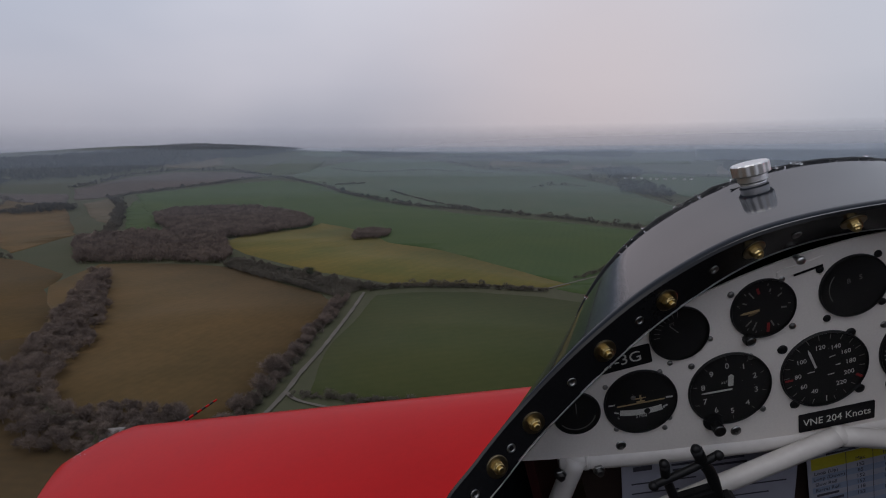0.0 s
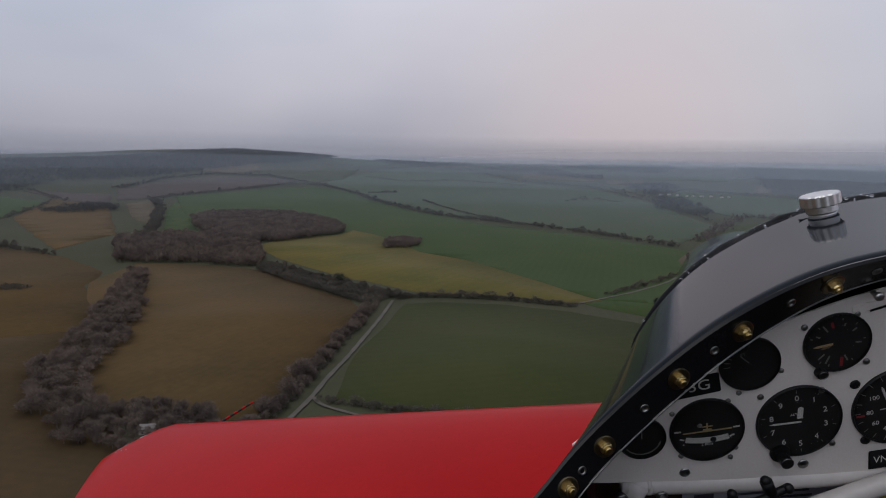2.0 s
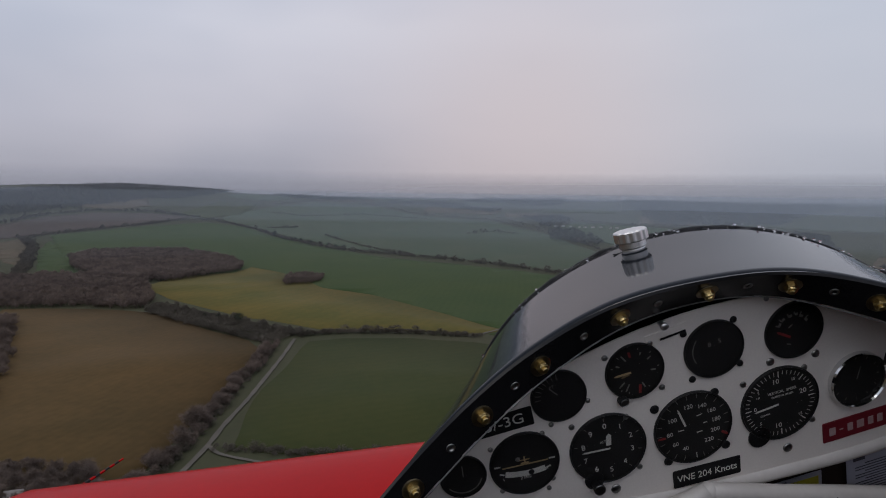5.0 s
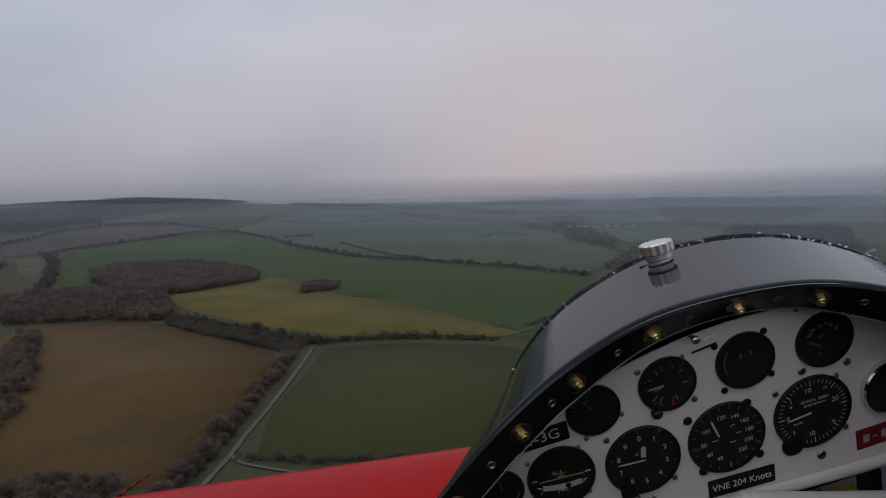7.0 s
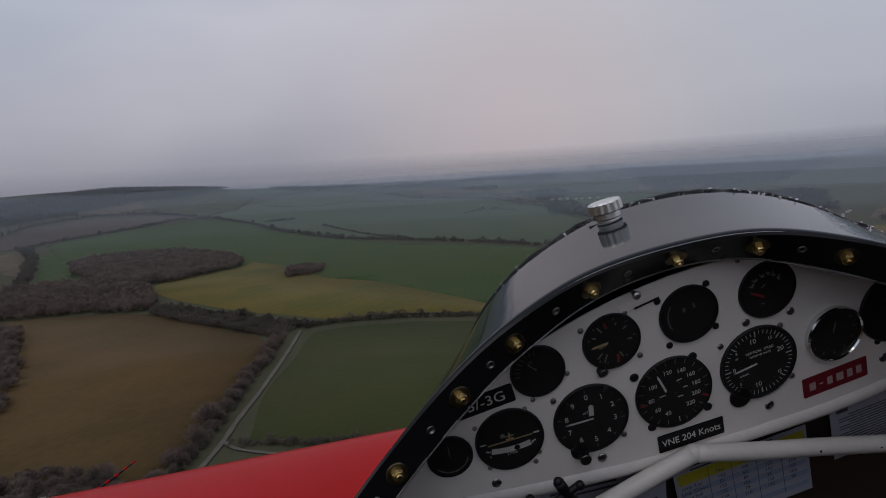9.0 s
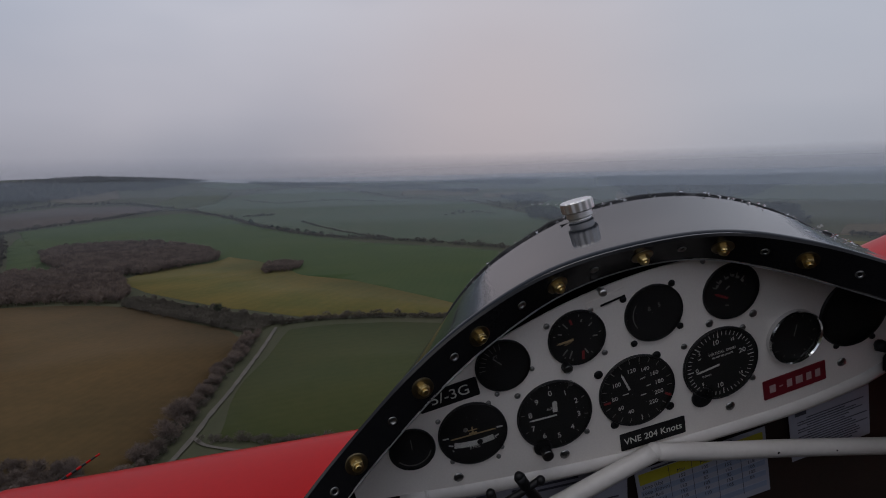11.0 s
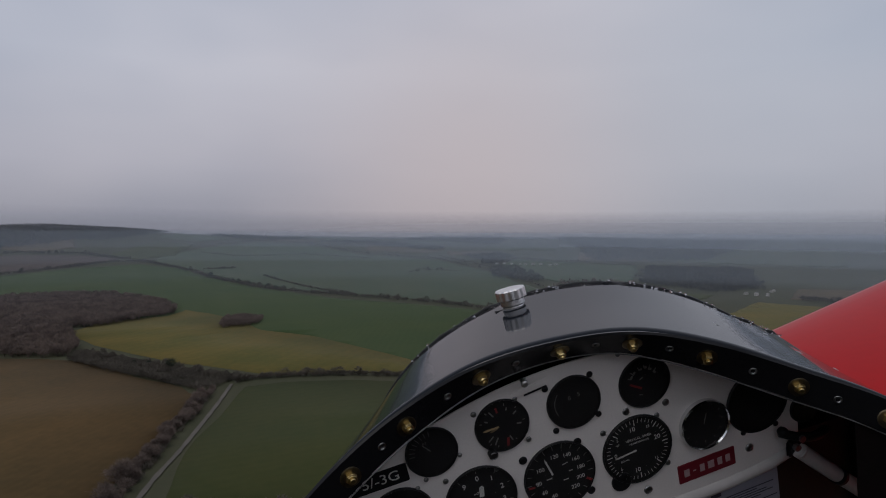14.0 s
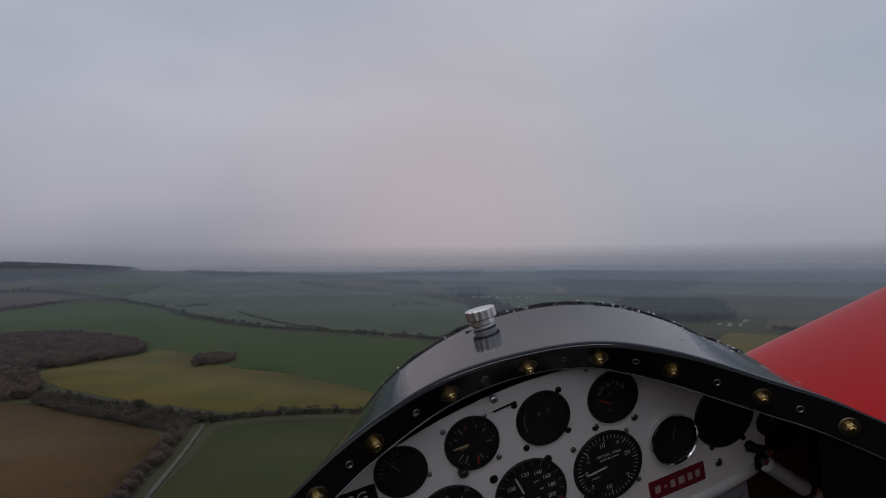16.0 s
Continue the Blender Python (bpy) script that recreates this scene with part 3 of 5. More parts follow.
WOOD = "dense winter wood of bare grey-brown trees"
grove("wood", WOOD + " among green fields", "wood", fill([(-850, 1880), (-960, 2120), (-950, 2260), (-830, 2330), (-660, 2330), (-450, 2080), (-360, 1880), (-351, 1780), (-469, 1598), (-533, 1549), (-640, 1600)], 11.5, 13, 24, 1), NEAR_TREES, M_TWIG, 1)
grove("wood", WOOD + " between two ploughed fields", "wood", fill([(-924, 1569), (-826, 1674), (-657, 1662), (-517, 1512), (-421, 1278), (-420, 1204), (-576, 1240), (-723, 1219)], 11.5, 11, 22, 2), NEAR_TREES, M_TWIG, 2)
grove("copse", "small round copse standing in the meadow", "copse", fill([(-190, 1500), (-108, 1530), (-100, 1640), (-180, 1690), (-208, 1610)], 9, 10, 16, 3), NEAR_TREES, M_TWIG, 3)
grove("tree_belt", "belt of bare trees along the country lane", "tree belt", along([(x - 17, y) for x, y in [(-118, 904), (-122, 801), (-132, 710), (-138, 615), (-145, 542), (-154, 491), (-161, 444)]], 3.2, 18, 7, 14, 5), CLOSE_TREES, M_TWIG, 5)
grove("tree_belt", "belt of tall bare trees round a roadside house", "tree belt", fill([(-290, 520), (-225, 500), (-190, 470), (-215, 410), (-330, 440)], 9, 7, 15, 6), CLOSE_TREES, M_TWIG, 6)
grove("tree_belt", "belt of tall bare trees between brown fields", "tree belt", fill([(-640, 1130), (-600, 1110), (-440, 800), (-370, 560), (-300, 480), (-330, 450), (-420, 540), (-500, 760)], 11, 9, 18, 4), CLOSE_TREES, M_TWIG, 4)
grove("hedge", "scrubby hedge bottom under the lane's bare trees", "hedge", along([(x - 13, y) for x, y in [(-118, 904), (-122, 801), (-132, 710), (-138, 615), (-145, 542), (-154, 491), (-161, 444)]], 1.6, 12, 3, 6, 32, 0.05), BUSHES, M_HEDGE, 32)
grove("hedge", "overgrown dark hedge below the meadow", "hedge", along([(-411, 1246), (-312, 1145), (-227, 1073), (-140, 996), (-101, 964)], 1.5, 22, 6, 11, 7), NEAR_TREES, M_HEDGE, 7)
grove("tree_belt", "belt of scrubby bare trees between meadow and ploughland", "tree belt", fill([(x, y + 14) for x, y in [(-411, 1246), (-312, 1145), (-227, 1073), (-140, 996), (-101, 964)]] + [(x, y - 4) for x, y in [(-402, 1180), (-290, 1061), (-209, 984), (-138, 916)][::-1]], 7.5, 5, 11, 41), BUSHES, M_HEDGE, 41)
grove("hedge", "dark hedge along the top of the ploughed field", "hedge", along([(-402, 1180), (-290, 1061), (-209, 984), (-138, 916)], 2.0, 14, 5, 9, 18), BUSHES, M_HEDGE, 18)
grove("hedge", "thick dark hedge above the pasture", "hedge", along([(-100, 967), (-30, 981), (62, 972), (188, 934)], 1.5, 11, 5, 9, 8, 0.04), BUSHES, M_HEDGE, 8)
grove("hedge", "low dark hedge below the pasture", "hedge", along([(-130, 536), (-99, 530), (-59, 519), (0, 515), (79, 501)], 1.4, 10, 3, 6, 9, 0.05), BUSHES, M_HEDGE, 9)
grove("hedge", "hedge between pasture and ploughland", "hedge", along([(84, 500), (225, 580), (295, 860), (560, 1020), (910, 1240)], 3, 12, 4, 8, 10), BUSHES, M_HEDGE, 10)
grove("hedge", "long dark hedge with standing trees", "hedge", along([(-1346, 2587), (-1317, 2699), (-1112, 2980), (-936, 3240), (-779, 3282), (-509, 3016), (-405, 2840), (-261, 2652), (-62, 2390), (148, 2203), (296, 2062), (482, 1838), (596, 1637)], 4.0, 24, 6, 13, 11, 0.06), BUSHES, M_HEDGE, 11)
grove("hedge", "thin hedge across the grey green crop", "hedge", along([(-178, 2882), (28, 2486), (189, 2190)], 4, 12, 5, 9, 12), BUSHES, M_HEDGE, 12)
grove("hedge", "short hedge beside the grey green crop", "hedge", along([(-477, 3067), (-331, 3108)], 3, 14, 6, 11, 13), BUSHES, M_HEDGE, 13)
grove("hedge", "thick dark hedge above the brown strip", "hedge", along([(-1628, 2802), (-1564, 3222), (-1416, 3433), (-1117, 3471), (-877, 3334)], 4, 40, 8, 15, 14), NEAR_TREES, M_HEDGE, 14)
grove("hedge", "thick hedge beside the green field", "hedge", along([(-1346, 2587), (-1233, 2432), (-972, 1869), (-891, 1646)], 2.5, 34, 8, 15, 19), NEAR_TREES, M_HEDGE, 19)
grove("hedge", "hedge between two brown fields", "hedge", along([(-900, 1290), (-1350, 1520), (-1490, 1800)], 4, 20, 6, 12, 33), NEAR_TREES, M_HEDGE, 33)
grove("hedge", "hedge beside the farm track", "hedge", along([(258, 1015), (450, 1220), (700, 1440), (880, 1310)], 4, 12, 4, 8, 34), BUSHES, M_HEDGE, 34)
grove("hedgerow_trees", "ivy-clad hedgerow trees above the wheat", "trees", along([(-450, 2905), (-300, 2700), (-130, 2500), (-60, 2420)], 46, 16, 15, 21, 21, 0.2), NEAR_TREES, M_EVERGREEN, 21)
grove("hedgerow_trees", "ivy-clad hedgerow trees below the meadow", "trees", along([(-330, 1150), (-260, 1100), (-150, 1005)], 42, 8, 9, 13, 22, 0.3), CLOSE_TREES, M_EVERGREEN, 22)
grove("tree_belt", "farmyard trees round pale buildings", "tree belt", along([(560, 1400), (640, 1530), (760, 1640), (930, 1600), (1000, 1700)], 5, 60, 9, 16, 15), NEAR_TREES, M_TWIG, 15)
grove("tree_belt", "belt of dark trees across the vale", "tree belt", along([(700, 1760), (1030, 2290), (1150, 2480), (1400, 2330)], 7, 60, 8, 15, 16), NEAR_TREES, M_TWIG, 16)
grove("pond_scrub", "dark scrub round a field pond", "scrub", fill([(-790, 985), (-735, 990), (-720, 955), (-775, 945)], 6, 3, 6, 17), BUSHES, M_HEDGE, 17)

FARWOOD = "distant woodland on rising ground, its shade in the colour"
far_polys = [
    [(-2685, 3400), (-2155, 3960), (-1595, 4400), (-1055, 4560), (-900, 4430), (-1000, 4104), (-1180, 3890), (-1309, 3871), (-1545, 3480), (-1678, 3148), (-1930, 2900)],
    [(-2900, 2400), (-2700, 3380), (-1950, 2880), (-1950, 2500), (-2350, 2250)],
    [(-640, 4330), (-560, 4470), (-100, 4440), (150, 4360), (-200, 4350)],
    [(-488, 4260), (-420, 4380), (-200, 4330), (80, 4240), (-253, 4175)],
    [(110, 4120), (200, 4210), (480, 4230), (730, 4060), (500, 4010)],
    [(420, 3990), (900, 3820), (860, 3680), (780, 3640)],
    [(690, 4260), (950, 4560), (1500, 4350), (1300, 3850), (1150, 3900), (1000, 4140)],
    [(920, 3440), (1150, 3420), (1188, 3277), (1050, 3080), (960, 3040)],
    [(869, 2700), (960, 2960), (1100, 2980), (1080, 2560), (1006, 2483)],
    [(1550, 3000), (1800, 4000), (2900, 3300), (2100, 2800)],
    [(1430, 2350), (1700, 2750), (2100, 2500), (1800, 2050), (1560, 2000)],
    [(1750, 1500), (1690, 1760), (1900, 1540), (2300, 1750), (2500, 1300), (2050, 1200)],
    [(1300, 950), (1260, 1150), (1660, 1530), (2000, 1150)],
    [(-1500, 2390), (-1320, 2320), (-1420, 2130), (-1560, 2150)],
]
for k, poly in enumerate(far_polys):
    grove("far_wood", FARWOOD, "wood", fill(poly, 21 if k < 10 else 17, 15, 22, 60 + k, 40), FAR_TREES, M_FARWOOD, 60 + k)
for k, line in enumerate([[(-582, 3899), (-249, 4179), (53, 4011), (316, 3606), (741, 3327), (926, 2869)], [(0, 4090), (420, 3960), (900, 3800)], [(1000, 3010), (1170, 3230), (1700, 2820)],
                          [(980, 2350), (960, 2960), (770, 3420)], [(-1600, 2400), (-1900, 2600), (-2050, 2460)], [(-1480, 1800), (-1660, 2380)], [(1000, 1070), (1230, 1165), (1640, 1550)],
                          [(-560, 3600), (-330, 3480), (0, 3560), (380, 3400)], [(500, 2900), (620, 2960), (760, 2880)]]):
    grove("far_hedge", "distant hedge line between fields", "hedge", along(line, 7, 24, 7, 13, 80 + k, 0.15), FAR_TREES, M_HEDGE, 80 + k)


def lone_tree(x, y, h):
    v, f = tree_shape(101, 30, 320, 0.85)
    t = thing("tree", "lone dark ivy-clad tree standing in pasture", "tree", m=pose(x, y, land(x, y)))
    for name, faces, mat in (("trunk", f[:36], M_BARK), ("crown", f[36:], M_EVERGREEN)):
        keep = np.unique(faces)
        at = {int(k): i for i, k in enumerate(keep)}
        me = bpy.data.meshes.new(name)
        me.from_pydata((v[keep] * h).tolist(), [], [[at[int(k)] for k in q] for q in faces])
        me.materials.append(mat)
        new(name, me).parent = t


lone_tree(318, 948, 15)


def house(x, y, w, d, h, turn, label, category="house"):
    t = thing("house" if category == "house" else "barn", label, category, "buildings", m=pose(x, y, land(x, y), 0, 0, turn))
    bm = bmesh.new()
    box(bm, (-w / 2, -d / 2, -0.5), (w / 2, d / 2, h))
    part("wall", bm, M_WALLS, t)
    bm = bmesh.new()
    e, rise = 0.5, d * 0.32
    for s in (-1, 1):
        q = [Vector((-w / 2 - e, s * (d / 2 + e), h - 0.25)), Vector((w / 2 + e, s * (d / 2 + e), h - 0.25)), Vector((w / 2 + e, 0, h + rise)), Vector((-w / 2 - e, 0, h + rise))]
        lo = [bm.verts.new(p) for p in q]
        hi = [bm.verts.new(p + Vector((0, 0, 0.3))) for p in q]
        bm.faces.new(lo[::-1])
        bm.faces.new(hi)
        for i in range(4):
            bm.faces.new((lo[i], lo[(i + 1) % 4], hi[(i + 1) % 4], hi[i]))
    part("roof", bm, M_ROOF, t)
    for s in (-1, 1):
        bm = bmesh.new()
        lo = [bm.verts.new(p) for p in ((s * w / 2, -d / 2, h), (s * w / 2, d / 2, h), (s * w / 2, 0, h + rise))]
        hi = [bm.verts.new(v.co - Vector((s * 0.3, 0, 0))) for v in lo]
        bm.faces.new(lo)
        bm.faces.new(hi[::-1])
        for i in range(3):
            bm.faces.new((lo[i], lo[(i + 1) % 3], hi[(i + 1) % 3], hi[i]))
        part("gable", bm, M_WALLS, t)
    for k in range(max(2, int(w // 5))):
        bm = bmesh.new()
        cx = -w / 2 + (k + 0.5) * w / max(2, int(w // 5))
        box(bm, (cx - 0.7, -d / 2 - 0.06, 1.0), (cx + 0.7, -d / 2 + 0.05, 2.4))
        part("window", bm, M_DARK, t)


house(-256, 462, 12, 8, 5, 12, "small pale house among roadside trees")
for x, y, w, d, h, turn in ((600, 1500, 26, 12, 5, 10), (640, 1545, 34, 13, 5, 5), (690, 1530, 22, 11, 5, 20), (745, 1510, 18, 10, 4, 0)):
    house(x, y, w, d, h, turn, "long pale farm building beside a track", "barn")
for k in range(9):
    house(1010 + 36 * k + rng.random() * 14, 3060 - 16 * k + rng.random() * 40, 17, 10, 6, rng.random() * 60, "distant pale village house among woods")
for x, y in ((1640, 1900), (1668, 1930), (1700, 1910), (1672, 1880), (1630, 1940), (1760, 1960), (1790, 1980)):
    house(x, y, 15, 9, 5, rng.random() * 90, "pale house among woods beside a meadow")


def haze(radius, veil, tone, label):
    """A see-through curtain across the distance that stands in for haze; it thickens upwards from the ground and thins
    out above the skyline.
    """
    mat = bpy.data.materials.new("haze_veil")
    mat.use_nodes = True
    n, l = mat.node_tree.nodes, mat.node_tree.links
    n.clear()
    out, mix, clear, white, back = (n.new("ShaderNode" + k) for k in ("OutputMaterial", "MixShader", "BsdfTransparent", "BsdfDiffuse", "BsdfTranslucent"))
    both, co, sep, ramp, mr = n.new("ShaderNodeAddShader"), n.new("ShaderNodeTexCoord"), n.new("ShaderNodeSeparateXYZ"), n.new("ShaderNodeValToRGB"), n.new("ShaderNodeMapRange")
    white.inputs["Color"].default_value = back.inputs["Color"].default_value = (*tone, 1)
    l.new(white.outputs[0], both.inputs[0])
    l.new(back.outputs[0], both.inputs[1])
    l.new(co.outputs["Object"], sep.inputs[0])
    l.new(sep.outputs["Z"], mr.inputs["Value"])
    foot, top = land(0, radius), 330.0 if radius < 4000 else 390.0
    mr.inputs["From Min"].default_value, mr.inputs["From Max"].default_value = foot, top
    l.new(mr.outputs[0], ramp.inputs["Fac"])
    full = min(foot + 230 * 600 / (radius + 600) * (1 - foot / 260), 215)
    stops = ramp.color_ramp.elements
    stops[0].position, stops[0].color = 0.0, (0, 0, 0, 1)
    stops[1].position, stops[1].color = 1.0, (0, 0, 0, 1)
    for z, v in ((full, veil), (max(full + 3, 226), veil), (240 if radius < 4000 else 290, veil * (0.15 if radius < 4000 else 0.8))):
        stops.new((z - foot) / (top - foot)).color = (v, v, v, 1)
    # curtain made denser to the right, to dissolve the far land there
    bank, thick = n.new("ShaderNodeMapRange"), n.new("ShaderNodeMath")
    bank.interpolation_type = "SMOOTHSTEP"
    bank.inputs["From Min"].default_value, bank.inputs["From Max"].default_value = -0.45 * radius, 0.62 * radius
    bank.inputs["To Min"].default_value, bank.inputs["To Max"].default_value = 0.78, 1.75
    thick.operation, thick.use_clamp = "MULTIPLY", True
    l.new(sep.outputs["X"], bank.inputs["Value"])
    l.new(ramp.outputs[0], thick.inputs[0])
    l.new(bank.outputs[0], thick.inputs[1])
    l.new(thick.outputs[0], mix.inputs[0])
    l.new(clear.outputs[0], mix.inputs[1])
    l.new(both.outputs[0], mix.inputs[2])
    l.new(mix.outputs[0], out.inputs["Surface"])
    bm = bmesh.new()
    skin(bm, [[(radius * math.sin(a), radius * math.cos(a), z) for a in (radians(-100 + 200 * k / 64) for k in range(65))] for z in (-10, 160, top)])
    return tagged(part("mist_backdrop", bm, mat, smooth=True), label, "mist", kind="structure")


# six added curtains imitate the haze that grows with distance
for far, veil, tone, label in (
    (1500, 0.035, (0.285, 0.325, 0.375), "thin see-through curtain for haze over the vale"), (2100, 0.055, (0.285, 0.325, 0.375), "thin see-through curtain for haze over the far vale"),
    (2700, 0.10, (0.285, 0.325, 0.375), "see-through curtain for haze before the downs"), (3300, 0.16, (0.285, 0.325, 0.375), "see-through curtain for haze along the foot of the downs"),
    (3850, 0.23, (0.240, 0.267, 0.310), "see-through curtain for haze over the lower downs"), (4400, 0.38, (0.222, 0.236, 0.268), "dense see-through curtain for haze along the downs")):
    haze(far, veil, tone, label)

# ---- the aircraft ----
AXIS, ACROSS = Vector((0.265, 0.963, 0.0)).normalized(), Vector((0.963, -0.265, 0.0)).normalized()


def wing(name, root, tip, chord_root, chord_tip, label, spin):
    """A tapered wing with a rounded section, a rounded tip cap and an aileron; root and tip are leading-edge points in the cockpit's axes."""
    t = thing(name, label, "wing")
    root, tip = Vector(root), Vector(tip)
    span = tip - root
    aft = (-AXIS + Vector((0, 0, 0.13))).normalized()
    up = spin * span.normalized().cross(aft).normalized()
    if up.z < 0:
        up = -up

    def section(u, lo, hi):
        """One rib: beyond the last one the leading edge is cut back and the tip rakes inwards."""
        le, c, thick = root + span * u, chord_root + (chord_tip - chord_root) * min(u, 1.0), 0.075
        e = max((u - 0.94) / 0.06, 0.0)
        k = math.sqrt(max(1 - e * e, 0.0004))
        first, last = max(lo, 0.35 * e ** 1.15), min(hi, 0.352 + (1.0 - u) / 0.25)
        pts = []
        for s in (1, -1):
            xs = [0.5 - 0.5 * math.cos(math.pi * i / 14) for i in range(15)]
            for q in xs if s > 0 else xs[::-1][1:-1 if lo == 0 else 15]:
                x = lo + (hi - lo) * q
                y = 5 * thick * (0.2969 * math.sqrt(max(x, 0)) - 0.126 * x - 0.3516 * x * x + 0.2843 * x**3 - 0.1015 * x**4)
                pts.append(le + aft * (c * (first + (last - first) * q)) + up * (s * y * c * k))
        return pts

    for nm, lo, hi, u0, u1 in (("wing_panel", 0.0, 0.72, 0.0, 1.0), ("aileron", 0.725, 1.0, 0.15, 0.895), ("flap_root", 0.725, 1.0, 0.0, 0.145)):
        bm = bmesh.new()
        us = [u0 + (u1 - u0) * (1 - (1 - i / 26) ** 1.6) for i in range(27)]
        made = skin(bm, [section(u, lo, hi) for u in us], close=True)
        bm.faces.new(made[0])
        bm.faces.new(made[-1][::-1])
        bmesh.ops.recalc_face_normals(bm, faces=bm.faces[:])
        part(nm, bm, M_RED, t, smooth=True)
    return t, section, up


lw, lsec, lup = wing("left_wing", (0.30, 1.325, -0.978), (-2.46, 2.23, -1.105), 1.35, 0.95, "glossy red aircraft wing with squared tip", 1)
rw, rsec, rup = wing("right_wing", (0.85, 0.942, -0.552), (3.4, 1.20, -0.48), 1.35, 0.95, "glossy red aircraft wing seen past the cowling", -1)

for k in range(14):
    u, x = rng.choice((0.955, 0.965, 0.972)) + rng.uniform(-0.006, 0.006), rng.uniform(0.05, 0.6)
    q = lsec(u, 0.0, 0.72)
    p = q[int(x * 12) + 1] + lup * 0.0008
    bm = lathe(bmesh.new(), [(rng.uniform(0.003, 0.006), 0.0), (0.003, 0.001), (0, 0.001)], 7, Matrix.Translation(p) @ lup.to_track_quat("-Y", "Z").to_matrix().to_4x4())
    part("paint_chip", bm, M_PAPER, lw, "pale chipped paint spot")

pitot = thing("pitot_tube", "thin red and black banded probe on wing edge", "probe")
p0, p1 = Vector((-2.0, 2.03, -1.075)), Vector((-1.90, 2.30, -1.135))
for k in range(10):
    bm = bmesh.new()
    sweep(bm, [p0.lerp(p1, k / 10), p0.lerp(p1, (k + 1) / 10)], 0.0075 - 0.0003 * k, 10)
    part("band", bm, M_RED if k % 2 else M_SATIN, pitot, "red band" if k % 2 else "black band")

# The canopy bow: a flat black flange arching over the panel, and the hood ahead of it.
BOW = [(-0.392, -0.165, -0.12), (-0.375, -0.135, -0.02), (-0.352, -0.112, 0.034), (-0.315, -0.088, 0.055), (-0.271, -0.068, 0.078), (-0.204, -0.056, 0.117), (-0.140, -0.042, 0.142), (-0.065, -0.028, 0.157),
       (0.015, -0.024, 0.157), (0.088, -0.032, 0.146), (0.1565, -0.055, 0.118), (0.234, -0.085, 0.072), (0.294, -0.120, 0.036), (0.36, -0.17, -0.02), (0.41, -0.22, -0.10)]
NB = 121
bow_line = smooth_line(BOW, NB)


def bow_crown(i):
    """1 at the crown of the bow, falling to 0 down its sides."""
    return math.exp(-(((bow_line[i].x - 0.04) / 0.17) ** 2))


def bow_frame(i):
    t = (bow_line[min(i + 1, NB - 1)] - bow_line[max(i - 1, 0)]).normalized()
    out = Vector((-t.z, 0, t.x)).normalized()
    face = t.cross(out).normalized()
    if face.y > 0:
        face = -face
    lean = radians(40) * bow_crown(i)
    return t, out * math.cos(lean) + face * math.sin(lean), face * math.cos(lean) - out * math.sin(lean)


bow = thing("canopy_bow", "glossy black canopy bow arching over the instrument panel", "canopy bow")
bm = bmesh.new()
rows = []
for i, p in enumerate(bow_line):
    t, out, face = bow_frame(i)
    rows.append([p + out * a * (1 + (0.55 if a < 0 else 0.0) * bow_crown(i)) + face * b for a, b in ((0.018, -0.001), (0.0165, 0.0012), (-0.0125, 0.0012), (-0.014, -0.001), (-0.013, -0.018), (-0.010, -0.018), (0.016, -0.003))])
made = skin(bm, rows, close=True)
bm.faces.new(made[0])
bm.faces.new(made[-1][::-1])
bmesh.ops.recalc_face_normals(bm, faces=bm.faces[:])
for a, b in zip(made, made[1:]):  # the corners of the section stay sharp
    for v, w in zip(a, b):
        bm.edges.get((v, w)).smooth = False
part("flange", bm, M_BLACK, bow, smooth=True)
# thin steel line laid along the inner edge in place of its highlight
bm = bmesh.new()
sweep(bm, [p + bow_frame(i)[1] * -0.0142 * (1 + 0.55 * bow_crown(i)) + bow_frame(i)[2] * 0.0008 for i, p in enumerate(bow_line)], 0.0007, 6)
part("bare_edge", bm, M_STEEL, bow, "thin steel line drawing the inner edge's highlight", smooth=True)


def aim(p, face, turn=0.0):
    """A pose at p whose -y axis points along face."""
    q = (-face).to_track_quat("Y", "Z").to_matrix().to_4x4()
    return Matrix.Translation(p) @ q @ pose(0, 0, 0, 0, turn, 0)


def hexa(bm, r, d0, d1, m):
    return lathe(bm, [(r, d0), (r, d1 - 0.0004), (r * 0.9, d1)], 6, m)


bolt_spots = BOW[2:13]
for k, p in enumerate(bolt_spots):
    i = min(range(NB), key=lambda j: (bow_line[j] - Vector(p)).length)
    t, out, face = bow_frame(i)
    m = aim(bow_line[i] + face * 0.0012, face, 17 * k)
    b = new("bolt")
    b.parent = bow
    b.matrix_local = m
    b["label"] = "brass-coloured bolt with nut and washer"
    bm = lathe(bmesh.new(), [(0.0, 0), (0.0098, 0), (0.0098, 0.0010), (0.009, 0.0013), (0.0, 0.0013)], 28)
    part("washer", bm, M_WASHER, b, smooth=False)
    bm = hexa(bmesh.new(), 0.0054, 0.0013, 0.0048, Matrix.Identity(4))
    lathe(bm, [(0.0048, 0.0048), (0.0046, 0.0064), (0.0040, 0.0068)], 16)
    part("nut", bm, M_BRASS, b)
    bm = lathe(bmesh.new(), [(0.0029, 0.0064), (0.0029, 0.0084), (0.0022, 0.0090), (0.0, 0.0090)], 12)
    part("thread", bm, M_BRASS, b)
